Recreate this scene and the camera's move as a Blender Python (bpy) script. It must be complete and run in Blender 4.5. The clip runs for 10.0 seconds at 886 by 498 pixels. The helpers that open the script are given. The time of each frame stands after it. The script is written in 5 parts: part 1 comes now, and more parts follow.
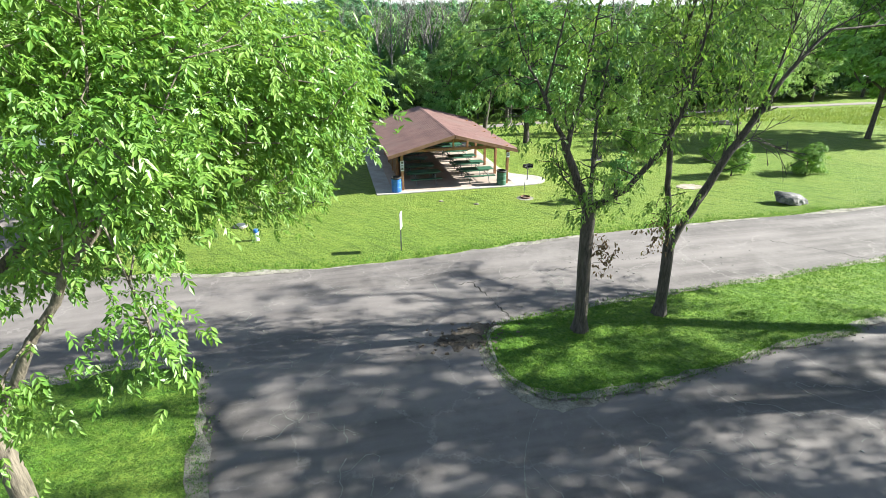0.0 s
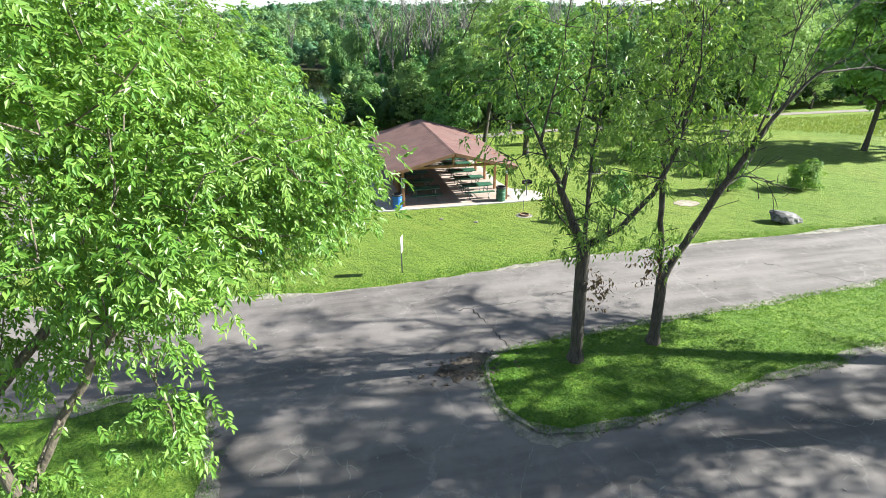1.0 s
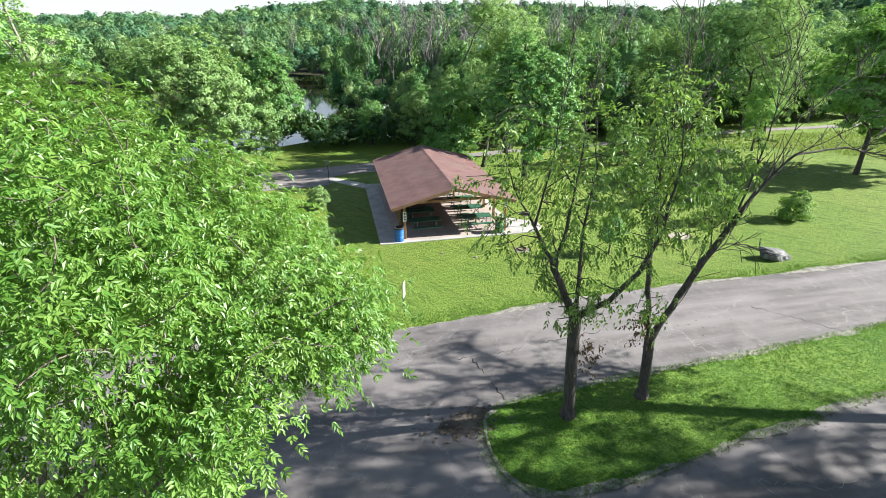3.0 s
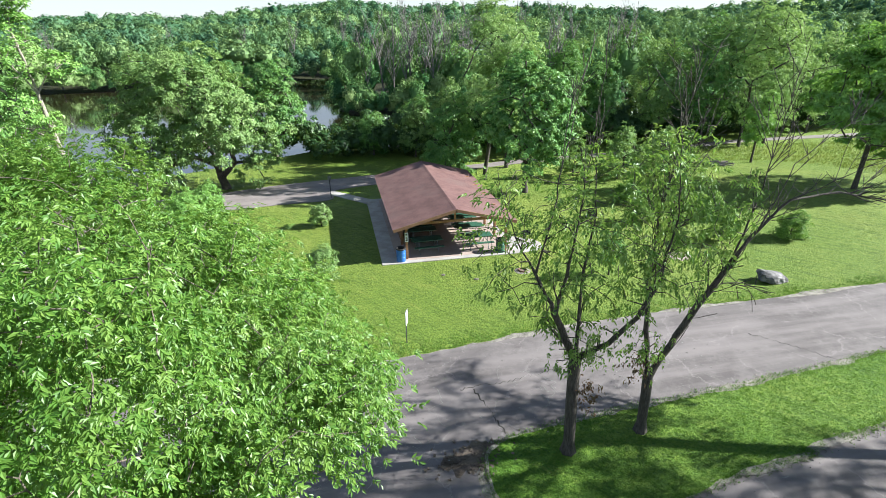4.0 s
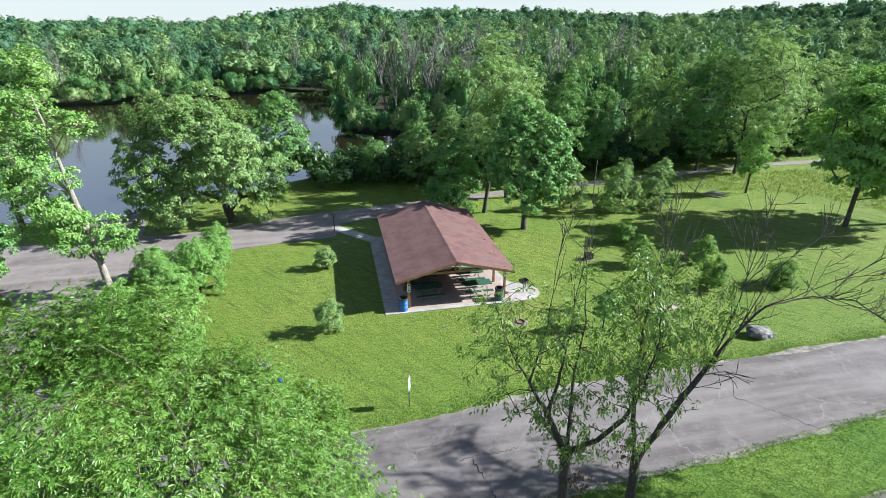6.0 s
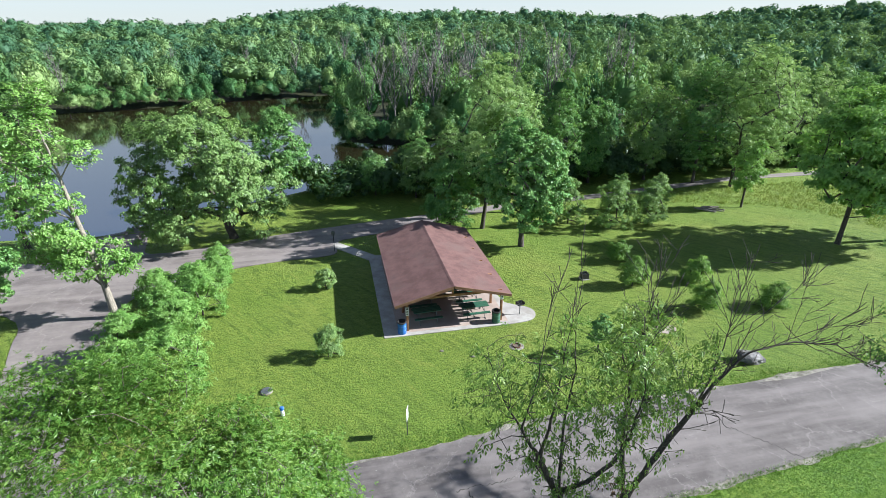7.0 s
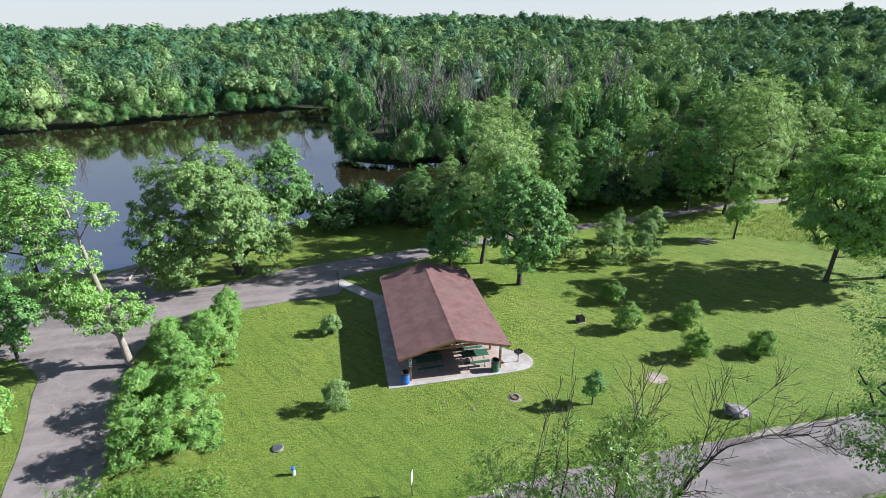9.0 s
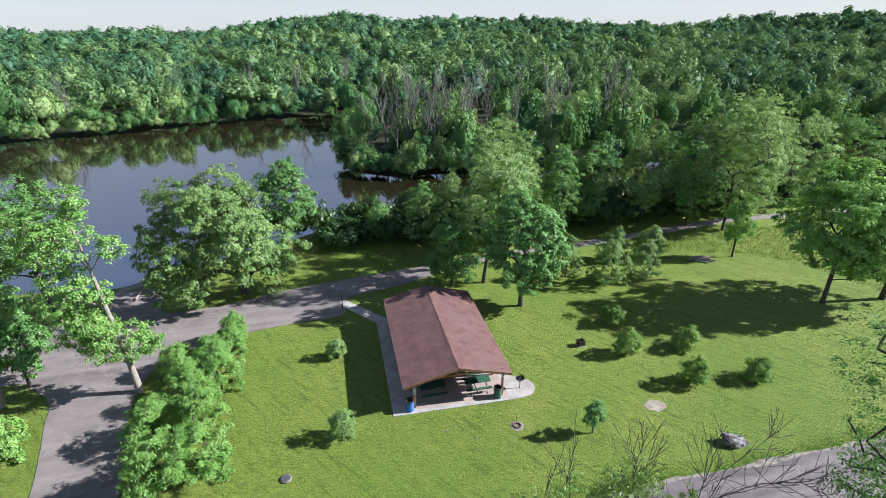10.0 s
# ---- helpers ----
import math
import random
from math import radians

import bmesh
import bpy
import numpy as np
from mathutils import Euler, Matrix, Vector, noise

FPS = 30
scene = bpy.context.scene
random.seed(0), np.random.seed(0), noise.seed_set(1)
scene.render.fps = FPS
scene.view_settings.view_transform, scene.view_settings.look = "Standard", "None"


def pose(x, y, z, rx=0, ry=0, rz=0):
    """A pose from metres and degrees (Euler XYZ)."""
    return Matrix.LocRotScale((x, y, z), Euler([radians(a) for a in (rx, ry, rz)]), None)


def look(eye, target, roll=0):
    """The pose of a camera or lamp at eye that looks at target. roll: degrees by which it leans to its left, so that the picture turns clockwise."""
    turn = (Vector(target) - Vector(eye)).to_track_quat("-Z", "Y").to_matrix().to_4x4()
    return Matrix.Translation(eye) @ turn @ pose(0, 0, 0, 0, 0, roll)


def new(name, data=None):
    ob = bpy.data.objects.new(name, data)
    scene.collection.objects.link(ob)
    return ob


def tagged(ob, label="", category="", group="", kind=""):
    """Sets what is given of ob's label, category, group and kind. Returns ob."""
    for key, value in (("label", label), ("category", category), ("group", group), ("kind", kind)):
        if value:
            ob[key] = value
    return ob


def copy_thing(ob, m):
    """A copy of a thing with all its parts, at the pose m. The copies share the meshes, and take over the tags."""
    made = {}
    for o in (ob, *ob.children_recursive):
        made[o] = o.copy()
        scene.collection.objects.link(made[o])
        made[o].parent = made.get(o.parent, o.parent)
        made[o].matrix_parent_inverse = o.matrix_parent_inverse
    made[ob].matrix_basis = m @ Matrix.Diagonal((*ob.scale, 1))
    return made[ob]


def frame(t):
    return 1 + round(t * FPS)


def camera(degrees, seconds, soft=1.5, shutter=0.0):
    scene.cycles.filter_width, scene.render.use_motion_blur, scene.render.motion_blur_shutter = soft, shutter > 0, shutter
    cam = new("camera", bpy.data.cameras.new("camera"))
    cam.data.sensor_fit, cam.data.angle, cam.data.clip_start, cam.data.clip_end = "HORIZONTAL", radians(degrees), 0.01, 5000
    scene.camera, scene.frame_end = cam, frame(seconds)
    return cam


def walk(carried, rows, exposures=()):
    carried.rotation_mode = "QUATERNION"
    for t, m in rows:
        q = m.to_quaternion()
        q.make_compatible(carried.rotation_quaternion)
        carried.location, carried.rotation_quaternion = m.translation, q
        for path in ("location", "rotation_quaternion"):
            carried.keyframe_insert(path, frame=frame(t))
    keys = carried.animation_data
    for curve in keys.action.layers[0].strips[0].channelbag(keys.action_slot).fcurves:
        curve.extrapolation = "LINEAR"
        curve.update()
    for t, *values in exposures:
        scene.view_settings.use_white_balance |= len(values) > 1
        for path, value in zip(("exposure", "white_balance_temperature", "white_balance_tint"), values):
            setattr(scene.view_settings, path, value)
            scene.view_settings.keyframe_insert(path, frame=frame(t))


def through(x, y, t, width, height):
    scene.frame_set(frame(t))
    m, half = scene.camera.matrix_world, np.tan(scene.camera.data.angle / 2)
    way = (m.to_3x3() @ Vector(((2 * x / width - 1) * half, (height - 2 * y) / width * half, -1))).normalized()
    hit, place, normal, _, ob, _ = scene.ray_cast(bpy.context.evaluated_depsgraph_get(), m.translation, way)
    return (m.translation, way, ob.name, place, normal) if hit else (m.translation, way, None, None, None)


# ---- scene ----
cam = camera(82.0, 10.0, soft=0.55)
# seconds, eye, yaw, pitch, roll
PATH = [
    (0, (-2.19, -28.89, 8.86), -11.95, -23.18, -0.49),
    (0.5, (-2.14, -28.94, 9.41), -11.90, -23.30, -0.42),
    (1, (-2.15, -28.92, 9.94), -11.85, -23.23, -0.52),
    (1.5, (-2.19, -28.88, 10.50), -11.84, -23.25, -0.52),
    (2, (-2.21, -28.95, 11.06), -11.86, -23.32, -0.51),
    (2.5, (-2.17, -29.03, 11.63), -11.85, -23.41, -0.46),
    (4, (-2.21, -28.79, 13.52), -11.85, -23.43, -0.44),
    (4.5, (-2.28, -28.72, 14.29), -11.90, -23.37, -0.32),
    (5, (-2.27, -28.65, 15.12), -11.89, -23.40, -0.29),
    (5.5, (-2.24, -28.62, 16.04), -11.76, -23.37, -0.35),
    (7, (-2.03, -28.61, 18.66), -11.81, -23.32, -0.37),
    (7.5, (-2.02, -28.64, 19.58), -11.79, -23.34, -0.48),
    (8, (-2.00, -28.68, 20.57), -11.81, -23.34, -0.49),
    (8.5, (-2.04, -28.63, 21.60), -11.82, -23.32, -0.49),
    (9, (-2.13, -28.53, 22.70), -11.88, -23.31, -0.45),
    (9.5, (-2.24, -28.45, 23.83), -11.88, -23.30, -0.46),
    (10, (-2.35, -28.36, 24.97), -11.91, -23.27, -0.43),
]


def aim(eye, yaw, pitch, roll):
    a, b = radians(yaw), radians(pitch)
    way = Vector((-math.sin(a) * math.cos(b), math.cos(a) * math.cos(b), math.sin(b)))
    return look(eye, Vector(eye) + way, roll)


EXPOSURES = [(0.0, 1.80, 6350, 3), (2.5, 1.60, 6250, 6), (5.0, 1.35, 5950, 8), (7.5, 1.15, 5850, 9), (10.0, 1.06, 5880, 14)]
walk(cam, [(t, aim(eye, yaw, pitch, roll)) for t, eye, yaw, pitch, roll in PATH], EXPOSURES)

# ---- light ----
SUN_TO = Vector((0.857, -0.105, 0.505)).normalized()
world = bpy.data.worlds.new("sky")
scene.world = world
world.use_nodes = True
wn = world.node_tree
wn.nodes.clear()
sky = wn.nodes.new("ShaderNodeTexSky")
sky.sky_type = "NISHITA"
sky.sun_disc = False
sky.sun_elevation = math.asin(SUN_TO.z)
sky.sun_rotation = math.atan2(SUN_TO.x, SUN_TO.y)
sky.air_density, sky.dust_density, sky.ozone_density = 1.0, 0.5, 1.3
back = wn.nodes.new("ShaderNodeBackground")
back.inputs["Strength"].default_value = 0.046
wout = wn.nodes.new("ShaderNodeOutputWorld")
veil = wn.nodes.new("ShaderNodeMix")
veil.data_type = "RGBA"
veil.inputs[0].default_value = 0.75
where = wn.nodes.new("ShaderNodeTexCoord")
split = wn.nodes.new("ShaderNodeSeparateXYZ")
haze = wn.nodes.new("ShaderNodeValToRGB")
haze.color_ramp.elements.new(0.5)
haze.color_ramp.elements.new(0.6)
for e, (p, c) in zip(haze.color_ramp.elements, [(0.0, (0.96, 1.0, 0.95)), (0.05, (0.92, 0.98, 0.97)), (0.38, (0.43, 0.61, 1.0)), (0.75, (0.17, 0.2, 0.25))]):
    e.position, e.color = p, (*c, 1)
lift = wn.nodes.new("ShaderNodeVectorMath")
lift.operation = "SCALE"
lift.inputs["Scale"].default_value = 9.0
wn.links.new(where.outputs["Generated"], split.inputs[0])
wn.links.new(split.outputs["Z"], haze.inputs[0])
wn.links.new(haze.outputs[0], lift.inputs[0])
wn.links.new(lift.outputs[0], veil.inputs[7])
wn.links.new(sky.outputs[0], veil.inputs[6])
wn.links.new(veil.outputs[2], back.inputs[0])
wn.links.new(back.outputs[0], wout.inputs[0])
sun = new("sun", bpy.data.lights.new("sun", "SUN"))
sun.data.energy, sun.data.angle, sun.data.color = 5.6, radians(0.6), (1.0, 0.965, 0.90)
sun.matrix_world = look(SUN_TO * 50, (0, 0, 0))


# ---- materials ----
MOWN = -1.0
def mat_start(name):
    m = bpy.data.materials.new(name)
    m.use_nodes = True
    nt = m.node_tree
    nt.nodes.clear()
    return m, nt, nt.nodes.new("ShaderNodeOutputMaterial")


def node(nt, kind, **inputs):
    n = nt.nodes.new(kind)
    for k, v in inputs.items():
        n.inputs[k.replace("_", " ")].default_value = v
    return n


def noise_of(nt, coord, scale, detail=4.0, rough=0.6):
    n = node(nt, "ShaderNodeTexNoise", Scale=scale, Detail=detail, Roughness=rough)
    nt.links.new(coord, n.inputs["Vector"])
    return n.outputs["Fac"]


def ramp(nt, fac, stops):
    r = nt.nodes.new("ShaderNodeValToRGB")
    nt.links.new(fac, r.inputs[0])
    el = r.color_ramp.elements
    while len(el) < len(stops):
        el.new(0.5)
    for e, (p, c) in zip(el, stops):
        e.position, e.color = p, (*c, 1) if len(c) == 3 else c
    return r.outputs[0]


def mixc(nt, fac, a, b, blend="MIX"):
    m = nt.nodes.new("ShaderNodeMix")
    m.data_type, m.blend_type = "RGBA", blend
    for sock, v in ((m.inputs[0], fac), (m.inputs[6], a), (m.inputs[7], b)):
        if hasattr(v, "links"):
            nt.links.new(v, sock)
        else:
            sock.default_value = v if isinstance(v, float) else (*v, 1)
    return m.outputs[2]


def bump(nt, height, strength, distance):
    b = node(nt, "ShaderNodeBump", Strength=strength, Distance=distance)
    nt.links.new(height, b.inputs["Height"])
    return b.outputs[0]


def coords(nt):
    return nt.nodes.new("ShaderNodeNewGeometry").outputs["Position"]


def surface(name, dark, light, scale=3.0, fine=40.0, rough=0.8, bumpy=0.3, dist=0.02, metal=0.0, low=0.35, high=0.65, stain=None, stain_scale=0.5):
    """A worn surface: two tones by a coarse and a fine noise, a stain at a third scale, and relief."""
    m, nt, out = mat_start(name)
    c = coords(nt)
    a, b = noise_of(nt, c, scale), noise_of(nt, c, fine, 3)
    s = nt.nodes.new("ShaderNodeMath")
    s.operation = "MULTIPLY_ADD"
    nt.links.new(b, s.inputs[0])
    s.inputs[1].default_value = 0.5
    nt.links.new(a, s.inputs[2])
    col = ramp(nt, s.outputs[0], [(low + 0.25, dark), (high + 0.25, light)])
    if stain:
        k = ramp(nt, noise_of(nt, c, stain_scale, 5), [(0.5, (0, 0, 0)), (0.68, (1, 1, 1))])
        col = mixc(nt, k, col, stain)
    p = node(nt, "ShaderNodeBsdfPrincipled", Roughness=rough, Metallic=metal)
    nt.links.new(col, p.inputs["Base Color"])
    nt.links.new(bump(nt, b, bumpy, dist), p.inputs["Normal"])
    nt.links.new(p.outputs[0], out.inputs[0])
    return m


def leaf_material(name, a, b, c, through=0.35, clump=0.25, tinted=False):
    """Leaves: colour by leaf and by clump, with light coming through."""
    m, nt, out = mat_start(name)
    g = nt.nodes.new("ShaderNodeNewGeometry")
    pick = g.outputs["Random Per Island"]
    if tinted:
        own = nt.nodes.new("ShaderNodeAttribute")
        own.attribute_name = "tint"
        blend = nt.nodes.new("ShaderNodeMix")
        blend.inputs[0].default_value = 0.65
        nt.links.new(pick, blend.inputs[2])
        nt.links.new(own.outputs["Fac"], blend.inputs[3])
        pick = blend.outputs[0]
    col = ramp(nt, pick, [(0.0, a), (0.55, b), (1.0, c)])
    big = noise_of(nt, g.outputs["Position"], clump, 3)
    col = mixc(nt, ramp(nt, big, [(0.38, (0, 0, 0)), (0.62, (0.6, 0.6, 0.6))]), col, a)
    col = mixc(nt, ramp(nt, noise_of(nt, g.outputs["Position"], clump * 1.7, 2), [(0.52, (0, 0, 0)), (0.66, (0.55, 0.55, 0.55))]), col, c)
    d = nt.nodes.new("ShaderNodeBsdfDiffuse")
    t = nt.nodes.new("ShaderNodeBsdfTranslucent")
    gl = node(nt, "ShaderNodeBsdfGlossy", Roughness=0.42)
    gl.inputs["Color"].default_value = (0.8, 0.85, 0.8, 1)
    tc = mixc(nt, 0.35, col, (0.30, 0.42, 0.03), "MIX")
    nt.links.new(col, d.inputs["Color"])
    nt.links.new(tc, t.inputs["Color"])
    m1, m2 = node(nt, "ShaderNodeMixShader", Fac=through), node(nt, "ShaderNodeMixShader", Fac=0.01 if tinted else 0.03)
    nt.links.new(d.outputs[0], m1.inputs[1])
    nt.links.new(t.outputs[0], m1.inputs[2])
    nt.links.new(m1.outputs[0], m2.inputs[1])
    nt.links.new(gl.outputs[0], m2.inputs[2])
    nt.links.new(m2.outputs[0], out.inputs[0])
    return m


def lawn_material(name, shade, mid, light, dry):
    m, nt, out = mat_start(name)
    c = coords(nt)
    st = nt.nodes.new("ShaderNodeMapping")
    st.inputs["Scale"].default_value = (1.0, 2.2, 1.0)
    st.inputs["Rotation"].default_value = (0, 0, 0.5)
    nt.links.new(c, st.inputs[0])
    big, medium, fine = noise_of(nt, c, 0.16, 4), noise_of(nt, st.outputs[0], 1.6, 5, 0.65), noise_of(nt, c, 9.0, 6, 0.8)
    mow = nt.nodes.new("ShaderNodeMapping")
    mow.inputs["Scale"].default_value = (0.16, 1.0, 1.0)
    turn = nt.nodes.new("ShaderNodeMapping")
    turn.inputs["Rotation"].default_value = (0, 0, -MOWN)
    nt.links.new(c, turn.inputs[0])
    nt.links.new(turn.outputs[0], mow.inputs[0])
    tracks = noise_of(nt, mow.outputs[0], 2.4, 4, 0.7)
    col = ramp(nt, medium, [(0.28, shade), (0.44, mid), (0.74, light)])
    col = mixc(nt, ramp(nt, big, [(0.45, (0, 0, 0)), (0.75, (0.55, 0.55, 0.55))]), col, dry)
    drift = noise_of(nt, c, 0.055, 3)
    col = mixc(nt, ramp(nt, drift, [(0.40, (0, 0, 0)), (0.62, (0.6, 0.6, 0.6))]), col, (mid[0] * 0.78, mid[1] * 0.92, mid[2] * 0.75))
    col = mixc(nt, ramp(nt, fine, [(0.38, (0.75, 0.75, 0.75)), (0.52, (0, 0, 0))]), col, shade)
    col = mixc(nt, ramp(nt, fine, [(0.54, (0, 0, 0)), (0.66, (0.55, 0.55, 0.55))]), col, light)
    col = mixc(nt, ramp(nt, tracks, [(0.34, (0.65, 0.65, 0.65)), (0.47, (0, 0, 0))]), col, shade)
    col = mixc(nt, ramp(nt, tracks, [(0.58, (0, 0, 0)), (0.72, (0.4, 0.4, 0.4))]), col, dry)
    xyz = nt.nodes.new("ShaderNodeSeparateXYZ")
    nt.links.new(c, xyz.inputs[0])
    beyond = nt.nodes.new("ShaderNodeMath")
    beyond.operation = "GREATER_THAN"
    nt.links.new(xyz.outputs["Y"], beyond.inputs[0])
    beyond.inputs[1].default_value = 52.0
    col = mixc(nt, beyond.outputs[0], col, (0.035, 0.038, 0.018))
    p = node(nt, "ShaderNodeBsdfPrincipled", Roughness=0.75)
    p.inputs["Specular IOR Level"].default_value = 0.2
    nt.links.new(col, p.inputs["Base Color"])
    add = nt.nodes.new("ShaderNodeMath")
    nt.links.new(fine, add.inputs[0])
    nt.links.new(medium, add.inputs[1])
    tuft = noise_of(nt, c, 4.5, 4, 0.7)
    lumps = nt.nodes.new("ShaderNodeMath")
    nt.links.new(add.outputs[0], lumps.inputs[0])
    nt.links.new(tuft, lumps.inputs[1])
    nt.links.new(bump(nt, lumps.outputs[0], 1.0, 0.17), p.inputs["Normal"])
    nt.links.new(p.outputs[0], out.inputs[0])
    return m


def asphalt_material(name, dark, mid, light, patch):
    m, nt, out = mat_start(name)
    c = coords(nt)
    big, medium, fine = noise_of(nt, c, 0.22, 5, 0.6), noise_of(nt, c, 1.3, 6, 0.7), noise_of(nt, c, 60.0, 2)
    st = nt.nodes.new("ShaderNodeMapping")
    st.inputs["Scale"].default_value = (0.12, 1.0, 1.0)
    nt.links.new(c, st.inputs[0])
    worn = noise_of(nt, st.outputs[0], 0.8, 4)
    col = ramp(nt, big, [(0.38, dark), (0.60, mid)])
    blot = noise_of(nt, c, 0.55, 7, 0.72)
    col = mixc(nt, ramp(nt, blot, [(0.46, (0, 0, 0)), (0.60, (0.35, 0.35, 0.35)), (0.76, (0.75, 0.75, 0.75))]), col, light)
    col = mixc(nt, ramp(nt, medium, [(0.30, (0.7, 0.7, 0.7)), (0.46, (0, 0, 0))]), col, dark)
    col = mixc(nt, ramp(nt, medium, [(0.55, (0, 0, 0)), (0.75, (0.6, 0.6, 0.6))]), col, light)
    col = mixc(nt, ramp(nt, worn, [(0.42, (0, 0, 0)), (0.66, (0.85, 0.85, 0.85))]), col, patch)
    col = mixc(nt, ramp(nt, fine, [(0.62, (0, 0, 0)), (0.75, (0.5, 0.5, 0.5))]), col, light)
    wob = node(nt, "ShaderNodeTexNoise", Scale=1.1, Detail=5.0, Roughness=0.7)
    nt.links.new(c, wob.inputs["Vector"])
    warp = nt.nodes.new("ShaderNodeVectorMath")
    warp.operation = "MULTIPLY_ADD"
    nt.links.new(wob.outputs["Color"], warp.inputs[0])
    warp.inputs[1].default_value = (1.3, 1.3, 0)
    nt.links.new(c, warp.inputs[2])
    for size, low, high, wide in ((0.33, 0.40, 0.52, 0.016), (0.95, 0.54, 0.64, 0.014)):
        web = nt.nodes.new("ShaderNodeTexVoronoi")
        web.voronoi_dimensions, web.feature = "2D", "DISTANCE_TO_EDGE"
        web.inputs["Scale"].default_value = size
        nt.links.new(warp.outputs[0], web.inputs["Vector"])
        line = ramp(nt, web.outputs["Distance"], [(0.0, (1, 1, 1)), (wide * 0.4, (0.8, 0.8, 0.8)), (wide, (0, 0, 0))])
        spot = ramp(nt, noise_of(nt, c, 0.5 + size, 4, 0.7), [(low, (0, 0, 0)), (high, (0.42, 0.42, 0.42))])
        col = mixc(nt, mixc(nt, 1.0, line, spot, "MULTIPLY"), col, tuple(v * 1.3 for v in light))
    crumb = ramp(nt, noise_of(nt, c, 14.0, 5, 0.75), [(0.66, (0, 0, 0)), (0.74, (0.6, 0.6, 0.6))])
    col = mixc(nt, crumb, col, light)
    p = node(nt, "ShaderNodeBsdfPrincipled", Roughness=0.85)
    nt.links.new(col, p.inputs["Base Color"])
    nt.links.new(bump(nt, fine, 0.35, 0.01), p.inputs["Normal"])
    nt.links.new(p.outputs[0], out.inputs[0])
    return m


def water_material():
    m, nt, out = mat_start("river_water")
    c = coords(nt)
    st = nt.nodes.new("ShaderNodeMapping")
    st.inputs["Scale"].default_value = (0.5, 1.0, 1.0)
    nt.links.new(c, st.inputs[0])
    col = ramp(nt, noise_of(nt, st.outputs[0], 0.03, 5), [(0.3, (0.014, 0.0110, 0.0055)), (0.7, (0.021, 0.0165, 0.008))])
    p = node(nt, "ShaderNodeBsdfPrincipled", Roughness=0.05, IOR=3.6)
    nt.links.new(col, p.inputs["Base Color"])
    nt.links.new(bump(nt, noise_of(nt, st.outputs[0], 1.6, 3), 0.05, 0.03), p.inputs["Normal"])
    nt.links.new(p.outputs[0], out.inputs[0])
    return m


def bark_material(name, dark, light):
    m, nt, out = mat_start(name)
    c = coords(nt)
    st = nt.nodes.new("ShaderNodeMapping")
    st.inputs["Scale"].default_value = (9.0, 9.0, 1.3)
    nt.links.new(c, st.inputs[0])
    f = noise_of(nt, st.outputs[0], 2.2, 6, 0.7)
    p = node(nt, "ShaderNodeBsdfPrincipled", Roughness=0.9)
    nt.links.new(ramp(nt, f, [(0.35, dark), (0.65, light)]), p.inputs["Base Color"])
    nt.links.new(bump(nt, f, 0.8, 0.05), p.inputs["Normal"])
    nt.links.new(p.outputs[0], out.inputs[0])
    return m


CLOVER = lawn_material("clover_grass", (0.044, 0.112, 0.011), (0.122, 0.238, 0.025), (0.235, 0.345, 0.048), (0.250, 0.330, 0.060))
LAWN = lawn_material("lawn_grass", (0.070, 0.120, 0.016), (0.172, 0.252, 0.038), (0.276, 0.350, 0.060), (0.305, 0.318, 0.074))
ASPHALT = asphalt_material("old_asphalt", (0.082, 0.070, 0.067), (0.128, 0.112, 0.108), (0.212, 0.190, 0.182), (0.205, 0.180, 0.174))
DRIVE = asphalt_material("grey_drive", (0.12, 0.10, 0.096), (0.185, 0.158, 0.150), (0.275, 0.242, 0.228), (0.24, 0.207, 0.194))
CONCRETE = surface("concrete", (0.30, 0.28, 0.26), (0.42, 0.40, 0.375), 1.2, 30, 0.85, 0.15, 0.01, stain=(0.25, 0.225, 0.20))
FLOOR = surface("shelter_floor", (0.30, 0.235, 0.20), (0.40, 0.32, 0.275), 1.0, 30, 0.8, 0.15, 0.01, stain=(0.28, 0.22, 0.185))
WATER = water_material()
SAND = surface("bare_sand", (0.19, 0.16, 0.12), (0.36, 0.31, 0.25), 2.0, 30, 0.95, 0.5, 0.03)
SOIL = surface("bare_soil", (0.06, 0.045, 0.033), (0.17, 0.132, 0.10), 2.0, 30, 0.95, 0.6, 0.04)
GRAVEL = surface("gravel_edge", (0.12, 0.11, 0.085), (0.30, 0.275, 0.235), 3.0, 25, 0.95, 0.8, 0.05)
BARK = bark_material("grey_bark", (0.028, 0.023, 0.018), (0.105, 0.09, 0.072))
BARK_PALE = bark_material("pale_bark", (0.14, 0.12, 0.095), (0.36, 0.32, 0.26))
BARK_TAN = bark_material("tan_bark", (0.06, 0.05, 0.036), (0.22, 0.185, 0.14))
BARK_DEAD = bark_material("dead_wood", (0.085, 0.078, 0.07), (0.22, 0.205, 0.185))
LEAF_FRONT = leaf_material("bright_leaves", (0.075, 0.185, 0.026), (0.152, 0.295, 0.044), (0.255, 0.39, 0.082), 0.45, 0.5)
LEAF_ISLAND = leaf_material("thin_leaves", (0.08, 0.19, 0.032), (0.19, 0.33, 0.066), (0.33, 0.44, 0.125), 0.45, 0.5)
LEAF_MID = leaf_material("tree_leaves", (0.0728, 0.19, 0.0482), (0.151, 0.314, 0.0784), (0.246, 0.414, 0.121), 0.3, 0.25)
LEAF_DARK = leaf_material("maple_leaves", (0.081, 0.209, 0.054), (0.162, 0.338, 0.0878), (0.284, 0.472, 0.149), 0.24, 0.25)
